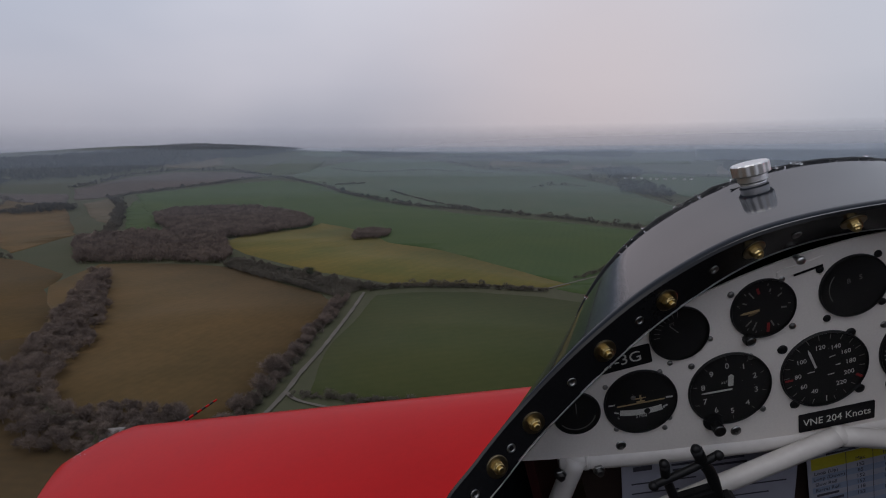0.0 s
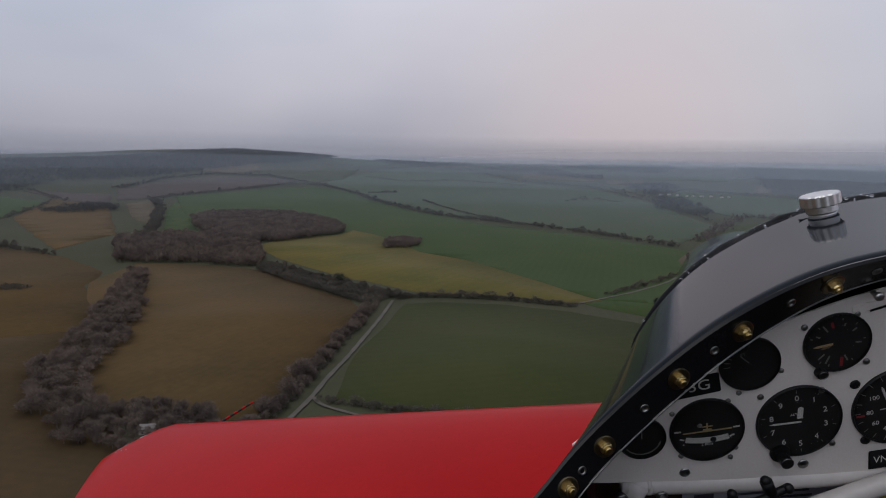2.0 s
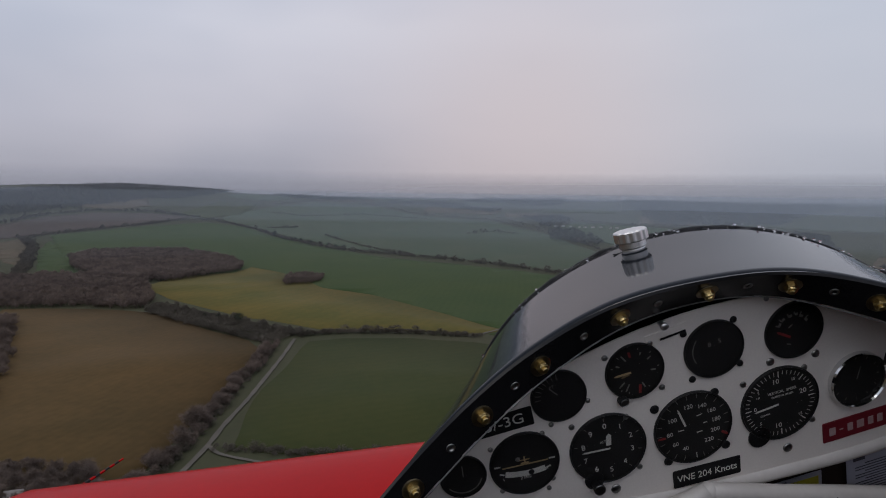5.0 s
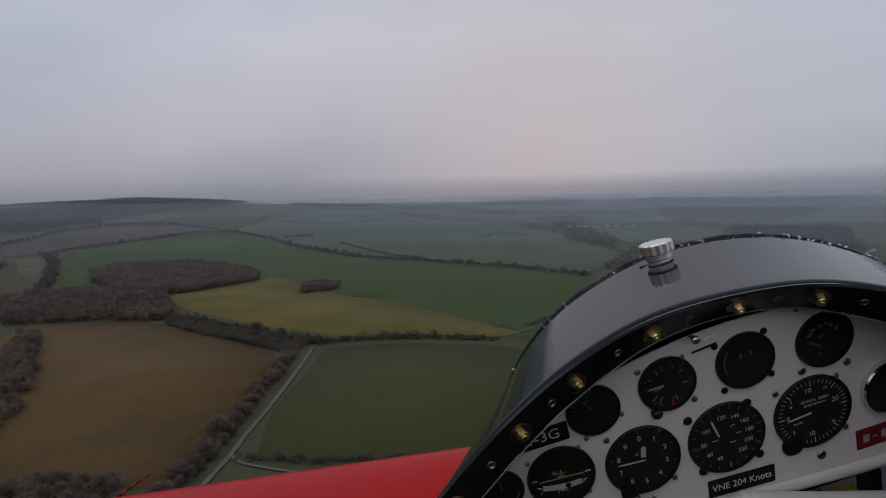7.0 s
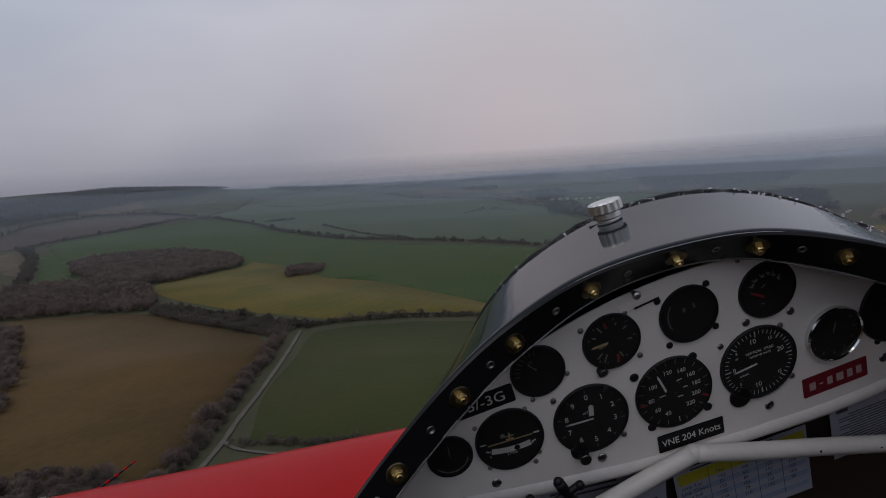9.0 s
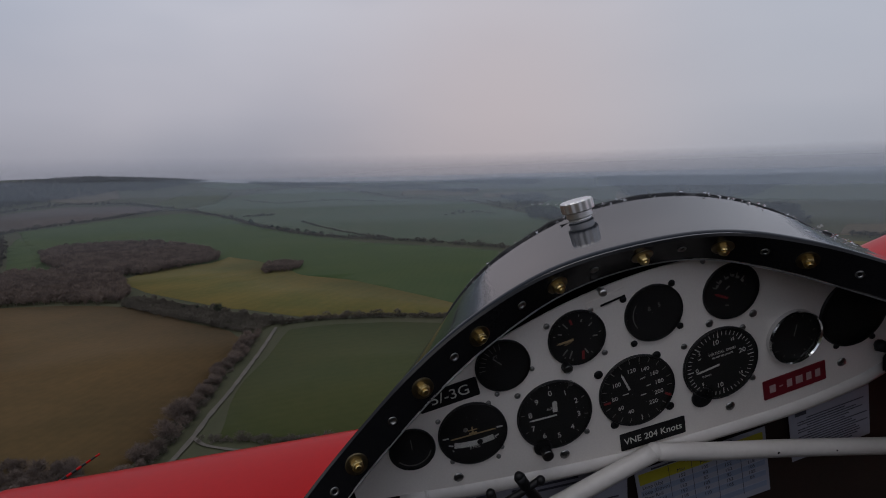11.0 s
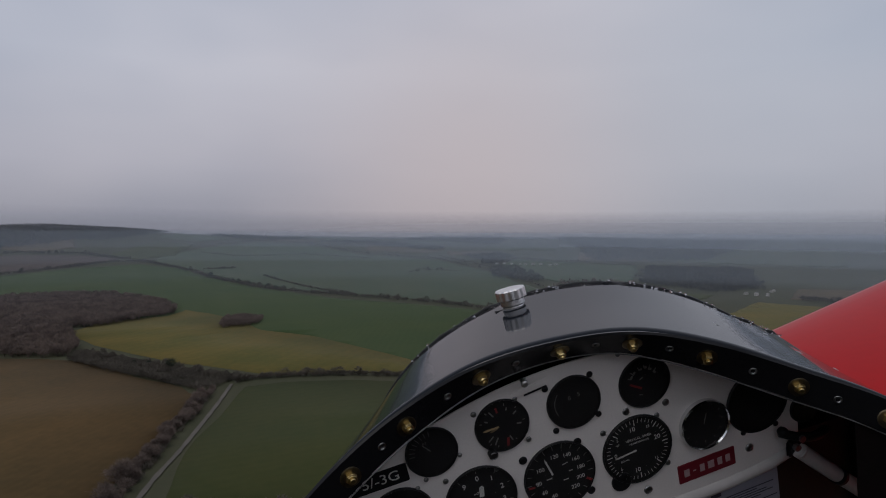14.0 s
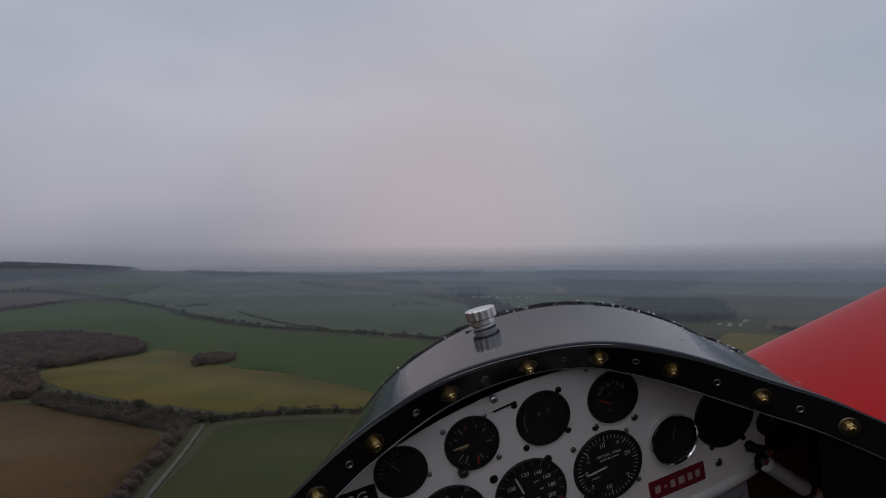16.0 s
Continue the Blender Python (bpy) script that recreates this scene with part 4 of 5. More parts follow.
for a, b in zip(bolt_spots, bolt_spots[1:]):
    mid = (Vector(a) + Vector(b)) / 2
    i = min(range(NB), key=lambda j: (bow_line[j] - mid).length)
    t, out, face = bow_frame(i)
    bm = lathe(bmesh.new(), [(0.0022, 0.0), (0.0022, 0.0006), (0.0036, 0.0011), (0.0040, 0.0007), (0.0040, 0.0)], 20, aim(bow_line[i] + face * 0.0012, face))
    part("rivet", bm, M_STEEL, bow, "hollow steel rivet", smooth=True)

FRONT = [(-0.225, 0.22, -0.28), (-0.212, 0.22, -0.10), (-0.188, 0.22, -0.022), (-0.165, 0.22, 0.018), (-0.118, 0.22, 0.064), (-0.058, 0.22, 0.097), (0.028, 0.22, 0.1195), (0.105, 0.22, 0.1205), (0.185, 0.22, 0.106), (0.262, 0.22, 0.076),
         (0.330, 0.22, 0.035), (0.385, 0.22, -0.008), (0.435, 0.22, -0.045), (0.475, 0.22, -0.095), (0.49, 0.22, -0.28)]
front_line = smooth_line(FRONT, NB)
NOSE = [(0.0, 0.95, -1.15), (0.01, 0.95, -0.5), (0.07, 0.95, -0.32), (0.2, 0.95, -0.25), (0.36, 0.95, -0.25), (0.5, 0.95, -0.32), (0.6, 0.95, -0.5), (0.62, 0.95, -1.15)]
TIP = [(x * 0.92 + 0.34, 2.0, z - 0.42) for x, y, z in NOSE]
nose_line = smooth_line(NOSE, NB)
hood = thing("hood", "glossy black fuselage hood reflecting the grey sky", "hood")
bm = bmesh.new()
back = [p + bow_frame(i)[1] * 0.0172 - bow_frame(i)[2] * 0.0006 for i, p in enumerate(bow_line)]
rows = []
for s in range(13):
    u = s / 12
    rows.append([a.lerp(b, u) + Vector((0, 0, -0.003 * math.sin(math.pi * u))) for a, b in zip(back, front_line)])
skin(bm, rows)
bmesh.ops.recalc_face_normals(bm, faces=bm.faces[:])
hood_skin = part("skin", bm, M_HOOD, hood, smooth=True)
so = hood_skin.modifiers.new("thickness", "SOLIDIFY")
so.thickness, so.offset = 0.0015, 0
bm = bmesh.new()
tip_line = smooth_line(TIP, NB)
nose_rows = [[p.lerp(q, u) - Vector((0, 0, 0.03 * math.sin(math.pi * u))) - Vector((0, 0, 0.006 if u == 0 else 0)) for p, q in zip(front_line, nose_line)] for u in (0, 0.15, 0.35, 0.6, 0.85, 1.0)]
made = skin(bm, nose_rows + [[p.lerp(q, u) for p, q in zip(nose_line, tip_line)] for u in (0.5, 1.0)])
bm.faces.new(made[-1])
part("nose_cowl", bm, M_HOOD, hood, smooth=True)
bm = bmesh.new()
sweep(bm, [p + Vector((0, 0.002, -0.001 + 0.0030 * noise.noise((p.x * 45, 1.0, 0)))) for p in front_line], 0.0031, 8)
part("edge_seal", bm, M_SATIN, hood, "black rubber edge seal", smooth=True)

for i, u, r in ((82, 0.43, 0.0040), (95, 0.50, 0.0046), (99, 0.42, 0.0036), (93, 0.74, 0.0034), (90, 0.93, 0.0032), (86, 0.95, 0.0030)):
    k = int(u * 12)
    p = rows[k][i].lerp(rows[k + 1][i], u * 12 - k)
    up = (rows[k][i + 1] - rows[k][i - 1]).cross(rows[k + 1][i] - rows[k][i]).normalized()
    up = up if up.z > 0 else -up
    m = Matrix.Translation(p) @ up.to_track_quat("-Y", "Z").to_matrix().to_4x4()
    part("rivet", lathe(bmesh.new(), [(r, -0.001), (r, 0.0006), (r * 0.8, 0.0012), (0.0, 0.0015)], 18, m), M_STEEL, hood, "flat aluminium rivet", smooth=True)

drops = bmesh.new()
for k in range(150):
    i = rng.randrange(14, NB - 16)
    p = front_line[i] + Vector((rng.uniform(-0.003, 0.003), rng.uniform(-0.01, 0.004), rng.uniform(0.001, 0.004)))
    bmesh.ops.create_icosphere(drops, subdivisions=1, radius=rng.uniform(0.0008, 0.0024), matrix=Matrix.Translation(p) @ Matrix.Diagonal((1, 1, 0.7, 1)))
wet = tagged(part("raindrops", drops, M_WATER, smooth=True), "small raindrops along the hood's front edge", "raindrops", kind="stuff")
wet.matrix_world = COCKPIT

cap = thing("filler_cap", "knurled aluminium filler cap standing on black hood", "filler cap", m=COCKPIT @ pose(0.038, 0.172, 0.1205, -90 - 12, 0, 0) @ pose(0, 0, 0, 0, 0, 0))
bm = lathe(bmesh.new(), [(0.0155, -0.006), (0.0155, 0.005), (0.0145, 0.006), (0.0140, 0.0115), (0.0160, 0.0130), (0.0160, 0.0220)], 40)
part("neck", bm, M_ALU, cap, smooth=False)
bm = lathe(bmesh.new(), [(0.0160, 0.0195), (0.0190, 0.0202), (0.0196, 0.0212), (0.0196, 0.0320), (0.0186, 0.0335), (0.0, 0.0339)], 112, None, 0.035, 14)
part("lid", bm, M_ALU, cap, "scalloped lid")
bm = lathe(bmesh.new(), [(0.0, 0.0012), (0.026, 0.0012), (0.026, 0.0024), (0.0, 0.0024)], 32, Matrix.Diagonal((1.0, 1, 0.55, 1)))
part("gasket", bm, M_SATIN, cap, "black gasket")
for side in (-1, 1):
    bm = sweep(bmesh.new(), [(side * 0.012, -0.0075, 0.0), (side * 0.020, -0.0082, 0.0), (side * 0.0265, -0.0095, 0.0)], 0.0022, 8, 0.3)
    part("tether_clip", bm, M_SATIN, cap, "black tether clip", smooth=True)

# ---- instrument panel ----
panel = thing("instrument_panel", "white painted metal instrument panel full of round dials", "instrument panel")
PB = [(-0.300, -0.019), (-0.26, -0.0285), (-0.18, -0.0455), (-0.12, -0.0556), (-0.06, -0.0655), (0.01, -0.0740), (0.06, -0.0780), (0.10, -0.0800), (0.155, -0.0825), (0.21, -0.0815), (0.265, -0.076), (0.287, -0.070), (0.302, -0.060)]
bm = bmesh.new()
low = smooth_line([(x, 0, z) for x, z in PB], 60)
edge = [Vector((p.x, 0, p.z)) for p in low] + [Vector((x, 0, max(0.1265 - (1.30 if x > 0.03 else 0.92) * (x - 0.03) ** 2, -0.03 + 0.0006 * k))) for k, x in ((k, 0.302 - 0.600 * k / 59) for k in range(60))]
fr, bk = [bm.verts.new(p) for p in edge], [bm.verts.new(p + Vector((0, 0.002, 0))) for p in edge]
bm.faces.new(fr[::-1])
bm.faces.new(bk)
for i in range(len(fr)):
    bm.faces.new((fr[i], fr[(i + 1) % len(fr)], bk[(i + 1) % len(fr)], bk[i]))
bmesh.ops.recalc_face_normals(bm, faces=bm.faces[:])
part("plate", bm, M_PANEL, panel)


def screw_bm(r, cross=True):
    return lathe(bmesh.new(), [(r, 0.0), (r, 0.0006), (r * 0.85, 0.0015), (r * 0.45, 0.0021), (r * 0.3, 0.0022), (r * 0.26, 0.0012), (0, 0.0012)], 20)


def screws(parent, spots, r, mat, label):
    first = None
    for x, z in spots:
        if first is None:
            first = part("screw", screw_bm(r), mat, parent, label)
            first.matrix_local = pose(x, 0, z)
        else:
            o = first.copy()
            scene.collection.objects.link(o)
            o.matrix_local = pose(x, 0, z, 0, 40 * x * 37, 0)


screws(panel, [(-0.197, -0.0305), (-0.085, -0.047), (0.102, -0.0585), (0.235, -0.052)], 0.0052, M_STEEL, "domed steel panel screw")
screws(panel, [(-0.137, 0.049), (-0.0975, 0.064), (-0.1765, 0.0215), (-0.152, -0.022), (0.09, 0.118), (0.2, 0.075)], 0.0026, M_STEEL, "small steel screw")


def dial(name, label, x, z, r, rim=M_SATIN, spots=(), screw_r=0.0034, screw_mat=M_STEEL, category="gauge", inner=0.965, depth=0.0030):
    """The body of a round instrument: bezel, face, glass, screws. Returns the thing and the face's depth."""
    t = thing(name, label, category, "panel instruments", m=COCKPIT @ pose(x, 0, z))
    bm = lathe(bmesh.new(), [(r, 0.0), (r, depth * 0.7), (r * (1 + inner) / 2, depth), (r * inner, depth * 0.75), (r * inner, 0.0002)], 56)
    part("bezel", bm, rim, t, "chrome bezel" if rim is M_CHROME else "black bezel", smooth=False)
    bm = lathe(bmesh.new(), [(0.0, 0.0003), (r * inner, 0.0003), (r * inner, 0.0009), (0.0, 0.0009)], 48)
    part("face", bm, M_FACE, t, "black dial face")
    bm = lathe(bmesh.new(), [(0.0, 0.0023), (r * inner * 0.998, 0.0023), (r * inner * 0.998, 0.0026), (0.0, 0.0026)], 48)
    shine(part("glass", bm, M_GLASS, t))
    screws(t, [(a - x, b - z) for a, b in spots], screw_r, screw_mat, "black screw" if screw_mat is M_SATIN else "steel screw")
    return t


D = 0.0010


def ticks(bm, n, r0, r1, w, a0=90.0, a1=-270.0, every=None, long=0.0):
    for k in range(n):
        a = a0 + (a1 - a0) * k / n
        rr = r0 - (long if every and k % every == 0 else 0)
        m = (rr + r1) / 2
        bar(bm, m * math.cos(radians(a)), m * math.sin(radians(a)), r1 - rr, w, D, a)
    return bm


def needle(parent, length, w, angle, mat, tail=0.0, name="needle", x=0.0, z=0.0, depth=0.0021):
    bm = bmesh.new()
    vs = [(-tail, -w / 2), (length * 0.85, -w / 2), (length, 0), (length * 0.85, w / 2), (-tail, w / 2)]
    lo = [bm.verts.new((a, 0, b)) for a, b in vs]
    hi = [bm.verts.new((a, 0.0004, b)) for a, b in vs]
    bm.faces.new(lo)
    bm.faces.new(hi[::-1])
    for i in range(5):
        bm.faces.new((lo[i], lo[(i + 1) % 5], hi[(i + 1) % 5], hi[i]))
    bmesh.ops.recalc_face_normals(bm, faces=bm.faces[:])
    bmesh.ops.transform(bm, matrix=pose(x, -depth, z, 0, -angle, 0), verts=bm.verts[:])
    return part(name, bm, mat, parent)


def ring_text(bm, items, r, size, squeeze=1.0):
    for s, a in items:
        letters(bm, s, size, r * math.cos(radians(a)), r * math.sin(radians(a)), D, 0, squeeze)
    return bm


def knob(parent, x, z, r, depth, mat, label):
    bm = lathe(bmesh.new(), [(r, 0.0), (r, depth), (r * 0.85, depth + 0.0012), (0, depth + 0.0012)], 24, pose(x, 0, z), 0.03, 12)
    return part("knob", bm, mat, parent, label)


# small suction gauge
t = dial("suction_gauge", "small round black gauge at the panel edge", -0.232, 0.020, 0.0232)
needle(t, 0.013, 0.0009, 84, M_DIM)
bm = bmesh.new()
for k in range(14):
    a = 215 + 9 * k
    bar(bm, 0.0185 * math.cos(radians(a)), 0.0185 * math.sin(radians(a)), 0.0031, 0.0012, D, a + 90)
part("scale", bm, M_DIM, t)

# turn coordinator
t = dial("turn_coordinator", "black turn coordinator with small aeroplane and ball", -0.1705, 0.0150, 0.0352, spots=[(-0.200, 0.0405), (-0.1475, 0.0425), (-0.146, -0.012), (-0.198, -0.010)], screw_r=0.0026)
bm = bmesh.new()
bar(bm, 0, -0.0005, 0.046, 0.0014, 0.0017, 2)
bar(bm, 0, 0.0005, 0.008, 0.0032, 0.0017, 2)
bar(bm, 0, 0.0045, 0.0016, 0.008, 0.0017, 2)
bar(bm, 0, 0.0048, 0.010, 0.0011, 0.0017, 2)
part("aeroplane", bm, M_AMBER, t, "small amber aeroplane pointer")
bm = bmesh.new()
for s in (-1, 1):
    bar(bm, s * 0.0275, 0.0008, 0.0062, 0.0016, D)
    bar(bm, s * 0.0235, -0.0085, 0.0045, 0.0015, D, s * 20)
letters(bm, "2 MIN", 0.0042, 0, -0.0165, D)
letters(bm, "L", 0.0036, -0.022, -0.0145, D)
letters(bm, "R", 0.0036, 0.022, -0.0105, D)
part("markings", bm, M_MARK, t)
bm = bmesh.new()
for k in range(12):
    a = (k - 5.5) / 5.5
    bar(bm, 0.0185 * a, -0.0112 + 0.0018 * a * a, 0.0036, 0.0062, 0.0012, 10 * a)
part("ball_tube", bm, M_MARK, t, "white slip tube")
bm = lathe(bmesh.new(), [(0.0031, 0.0013), (0.0028, 0.0019), (0, 0.0021)], 20, pose(0.0058, 0, -0.0110))
part("ball", bm, M_SATIN, t, "black slip ball")
for ob in t.children:
    if ob.name.startswith(("aeroplane", "markings", "ball")):
        ob.matrix_local = pose(0, 0, 0, 0, 6, 0)

# altimeter
t = dial("altimeter", "black altimeter reading below eight hundred feet", -0.0860, 0.0045, 0.0395, spots=[(-0.118, 0.0395), (-0.0632, 0.034), (-0.057, -0.0285)], screw_r=0.0031)
bm = bmesh.new()
ring_text(bm, [(str(k), 90 - 36 * k) for k in range(10)], 0.0258, 0.0084)
faint = ticks(bmesh.new(), 10, 0.0318, 0.0352, 0.0005)
part("scale", faint, M_DIM, t, "faint grey scale")
letters(bm, "ALT", 0.0036, -0.004, 0.0085, D)
part("numerals", bm, M_MARK, t)
needle(t, 0.0275, 0.0017, 175, M_MARK, 0.002, "long_needle")
needle(t, 0.0130, 0.0050, 82, M_MARK, 0.0, "short_needle", 0.001, 0.0035, 0.0016)
bm = bmesh.new()
lathe(bm, [(0.0098, 0.0), (0.0098, 0.0020), (0.008, 0.0028), (0, 0.0028)], 28, pose(-0.0195, 0, -0.033))
part("lug", bm, M_SATIN, t, "black bezel lug")
knob(t, -0.0185, -0.0365, 0.0056, 0.011, M_SATIN, "black setting knob")
bm = lathe(bmesh.new(), [(0.0054, 0.0122), (0.0060, 0.0126), (0.0054, 0.013)], 24, pose(-0.0185, 0, -0.0365))
part("knob_ring", bm, M_STEEL, t, "steel knob rim")

# airspeed indicator
t = dial("airspeed_indicator", "black airspeed indicator with white numerals", 0.003, 0.0, 0.0412, spots=[(-0.0335, 0.0325), (0.0292, 0.0325), (0.0355, -0.0325), (-0.0265, -0.0325)], screw_r=0.0047, screw_mat=M_SATIN)
bm = bmesh.new()
ring_text(bm, [("40", 246), ("60", 216), ("80", 184), ("100", 146), ("120", 96), ("140", 62), ("160", 34), ("180", 5), ("200", -23), ("220", -52)], 0.0248, 0.0066)
faint = bmesh.new()
for k in range(20):
    a = 250 - 17.2 * k
    bar(faint, 0.0355 * math.cos(radians(a)), 0.0355 * math.sin(radians(a)), 0.005, 0.0005, D, a)
part("scale", faint, M_DIM, t, "faint grey scale")
bar(bm, 0.0005, -0.0335, 0.0008, 0.0062, D)
bar(bm, 0.008, 0.0125, 0.006, 0.0007, D, 10)
bar(bm, 0.006, -0.007, 0.006, 0.0009, D)
bar(bm, 0.013, 0.002, 0.0045, 0.0009, D)
bar(bm, -0.0125, 0.0, 0.0065, 0.0009, D)
part("numerals", bm, M_MARK, t)
bm = bmesh.new()
bar(bm, -0.0335, -0.0035, 0.0075, 0.0022, 0.0012, -4)
bar(bm, 0.0325, -0.0165, 0.0085, 0.0025, 0.0012, -38)
part("limit_mark", bm, M_REDMARK, t, "red limit marks")
needle(t, 0.0225, 0.0021, 106, M_MARK, 0.0, "needle", -0.008, 0.0043)

# vertical speed indicator
t = dial("vertical_speed_indicator", "black vertical speed dial with fine white scale", 0.0962, -0.0015, 0.0420, spots=[(0.0595, 0.032), (0.1245, 0.0315), (0.1305, -0.0325)], screw_r=0.0033)
bm = bmesh.new()
ticks(bm, 48, 0.0330, 0.0372, 0.0005)
ticks(bm, 8, 0.0305, 0.0372, 0.0010)
ring_text(bm, [("0", 180)], 0.0265, 0.0068)
ring_text(bm, [("10", 97), ("20", 16), ("10", -97)], 0.0262, 0.0078)
ring_text(bm, [("5", 140), ("15", 57), ("5", -140), ("15", -42)], 0.0285, 0.0048)
letters(bm, "VERTICAL  SPEED", 0.0040, 0.003, 0.0135, D)
letters(bm, "100 FEET PER MINUTE", 0.0030, 0.003, 0.0085, D, 0, 0.82)
letters(bm, "DOWN", 0.0030, -0.0165, -0.0095, D)
letters(bm, "UP", 0.0030, -0.0225, 0.0125, D)
part("numerals", bm, M_MARK, t)
needle(t, 0.0285, 0.0019, 186, M_MARK, -0.002)
bm = bmesh.new()
lathe(bm, [(0.0118, 0.0), (0.0118, 0.0018), (0.0105, 0.0026), (0, 0.0026)], 32, pose(-0.0245, 0, -0.0335))
part("lug", bm, M_SATIN, t, "rounded black bezel lug")

# chrome-rimmed gauge
t = dial("volt_gauge", "round gauge with a bright chrome rim", 0.1795, 0.0015, 0.0305, rim=M_CHROME, inner=0.935, depth=0.007)
needle(t, 0.014, 0.0009, 72, M_DIM)
bm = ticks(bmesh.new(), 12, 0.0225, 0.0250, 0.0006)
part("scale", bm, M_DIM, t)

# quantity gauge
t = dial("quantity_gauge", "black gauge partly under the canopy bow", -0.1245, 0.0780, 0.0275, spots=[])
bm = bmesh.new()
for k in range(8):
    a = 178 - 13 * k
    bar(bm, 0.0205 * math.cos(radians(a)), 0.0205 * math.sin(radians(a)), 0.006, 0.0006, D, a)
letters(bm, "FT", 0.0048, -0.005, 0.011, D, 8)
part("scale", bm, M_DIM, t)
needle(t, 0.012, 0.0011, 128, M_DIM, 0, "needle", -0.001, 0.002)

# accelerometer
t = dial("accelerometer", "black load meter with amber and red marks", -0.0475, 0.0815, 0.0295, spots=[(-0.0742, 0.1035), (-0.0228, 0.0552), (-0.029, 0.106)], screw_r=0.0031)
needle(t, 0.0215, 0.0021, 181, M_AMBER, -0.004, "amber_needle")
needle(t, 0.0150, 0.0022, 194, M_AMBERDIM, -0.006, "memory_needle", 0.0, 0.0, 0.0018)
bm = bmesh.new()
for a, w in ((120, .0075), (33, .0045), (-11, .0050), (292, .0065), (240, .0085), (219, .0075), (66, .0030), (150, .0040)):
    bar(bm, 0.0185 * math.cos(radians(a)), 0.0185 * math.sin(radians(a)), w, 0.0014, D, a)
    bar(bm, 0.0235 * math.cos(radians(a + 9)), 0.0235 * math.sin(radians(a + 9)), 0.0022, 0.0008, D, a + 9)
part("scale", bm, M_DIM, t)
bm = bmesh.new()
bar(bm, 0.0028, -0.0205, 0.0095, 0.0026, D, 82)
bar(bm, -0.003, 0.0185, 0.006, 0.0022, D, 100)
part("limit_mark", bm, M_REDMARK, t, "red limit marks")
knob(t, -0.0165, -0.0275, 0.0050, 0.006, M_SATIN, "black reset knob")
bm = lathe(bmesh.new(), [(0.0030, 0.0071), (0.0036, 0.0077), (0.0042, 0.0074)], 20, pose(-0.0165, 0, -0.0275))
part("knob_ring", bm, M_STEEL, t, "pale knob ring")

# engine speed gauge
t = dial("tachometer", "dark round gauge with faint markings", 0.0330, 0.0810, 0.0305, spots=[(0.0048, 0.1055), (0.0555, 0.106), (0.0582, 0.057), (0.0085, 0.054)], screw_r=0.0035, screw_mat=M_SATIN)
bm = bmesh.new()
# arc of grey bars traces the upright glint at the dial's left
for k in range(9):
    a = 145 + 7.5 * k
    bar(bm, 0.0215 * math.cos(radians(a)), 0.0215 * math.sin(radians(a)), 0.0035, 0.0009, D, a + 90)
letters(bm, "8", 0.0070, -0.0040, 0.0056, D)
letters(bm, "5", 0.0070, 0.0066, 0.0069, D)
part("scale", bm, M_DIM, t)

# temperature gauge
t = dial("temperature_gauge", "dark gauge with a small red needle", 0.1155, 0.0770, 0.0302, spots=[(0.0895, 0.0485), (0.1373, 0.0435), (0.143, 0.0985)], screw_r=0.0042)
bm = bmesh.new()
for a, r, w in ((153, 0.0186, 0.0048), (134, 0.0188, 0.0056), (107, 0.0176, 0.0050), (86, 0.0182, 0.0030), (64, 0.0170, 0.0058), (38, 0.0168, 0.0056)):
    bar(bm, r * math.cos(radians(a)), r * math.sin(radians(a)), w, 0.0011, D, a)
    bar(bm, (r - 0.0015) * math.cos(radians(a - 8)), (r - 0.0015) * math.sin(radians(a - 8)), 0.0030, 0.0026, D, a + 90)
bar(bm, -0.0034, 0.0050, 0.0048, 0.0012, D, 30)
bar(bm, -0.0060, -0.0140, 0.0040, 0.0010, D, -20)
part("scale", bm, M_DIM, t, "grey scale marks")
needle(t, 0.0165, 0.0024, 147, M_REDMARK, 0.0, "red_needle", -0.0045, -0.0062)

# the two dark instruments at the far end
t = dial("engine_monitor", "large black instrument with a dark face", 0.2500, 0.0060, 0.0400, spots=[(0.229, -0.0295), (0.272, -0.0325)], screw_r=0.0034, screw_mat=M_SATIN)
t = dial("fuel_gauge", "small dark dial at the panel end", 0.3110, -0.0240, 0.0190)
needle(t, 0.010, 0.001, 60, M_DIM)


def label_plate(name, label, x, z, w, h, turn, mat, text="", size=0.01, squeeze=1.0, shift=0.0, bars=()):
    t = thing(name, label, "label", m=COCKPIT @ pose(x, 0, z, 0, -turn, 0))
    part("plate", box(bmesh.new(), (-w / 2, -0.0012, -h / 2), (w / 2, 0, h / 2), 0.0008), mat, t)
    bm = bmesh.new()
    if text:
        letters(bm, text, size, shift, 0, 0.0014, 0, squeeze)
    for bx, bw, bh in bars:
        bar(bm, bx, 0, bw, bh, 0.0013)
    part("lettering", bm, M_PLACARD if bars else M_MARK, t, "pale lettering" if bars else "white lettering")


label_plate("placard", "black engraved speed limit placard with white letters", 0.0122, -0.0590, 0.0735, 0.0215, -2.6, M_SATIN, "VNE 204 Knots", 0.0112, 0.92)
label_plate("placard", "black engraved load limit placard with white letters", -0.1828, 0.0655, 0.0605, 0.0205, 0.5, M_SATIN, "+5/-3G", 0.0155, 1.10, -0.0033)
label_plate("placard", "dark red placard with pale lettering bars", 0.1780, -0.0540, 0.0740, 0.0245, 1.0, M_LABELRED, bars=[(-0.0265, 0.007, 0.0095), (-0.0165, 0.004, 0.0016), (-0.0065, 0.006, 0.0095), (0.005, 0.008, 0.0095), (0.0165, 0.006, 0.0095), (0.0270, 0.006, 0.0095)])
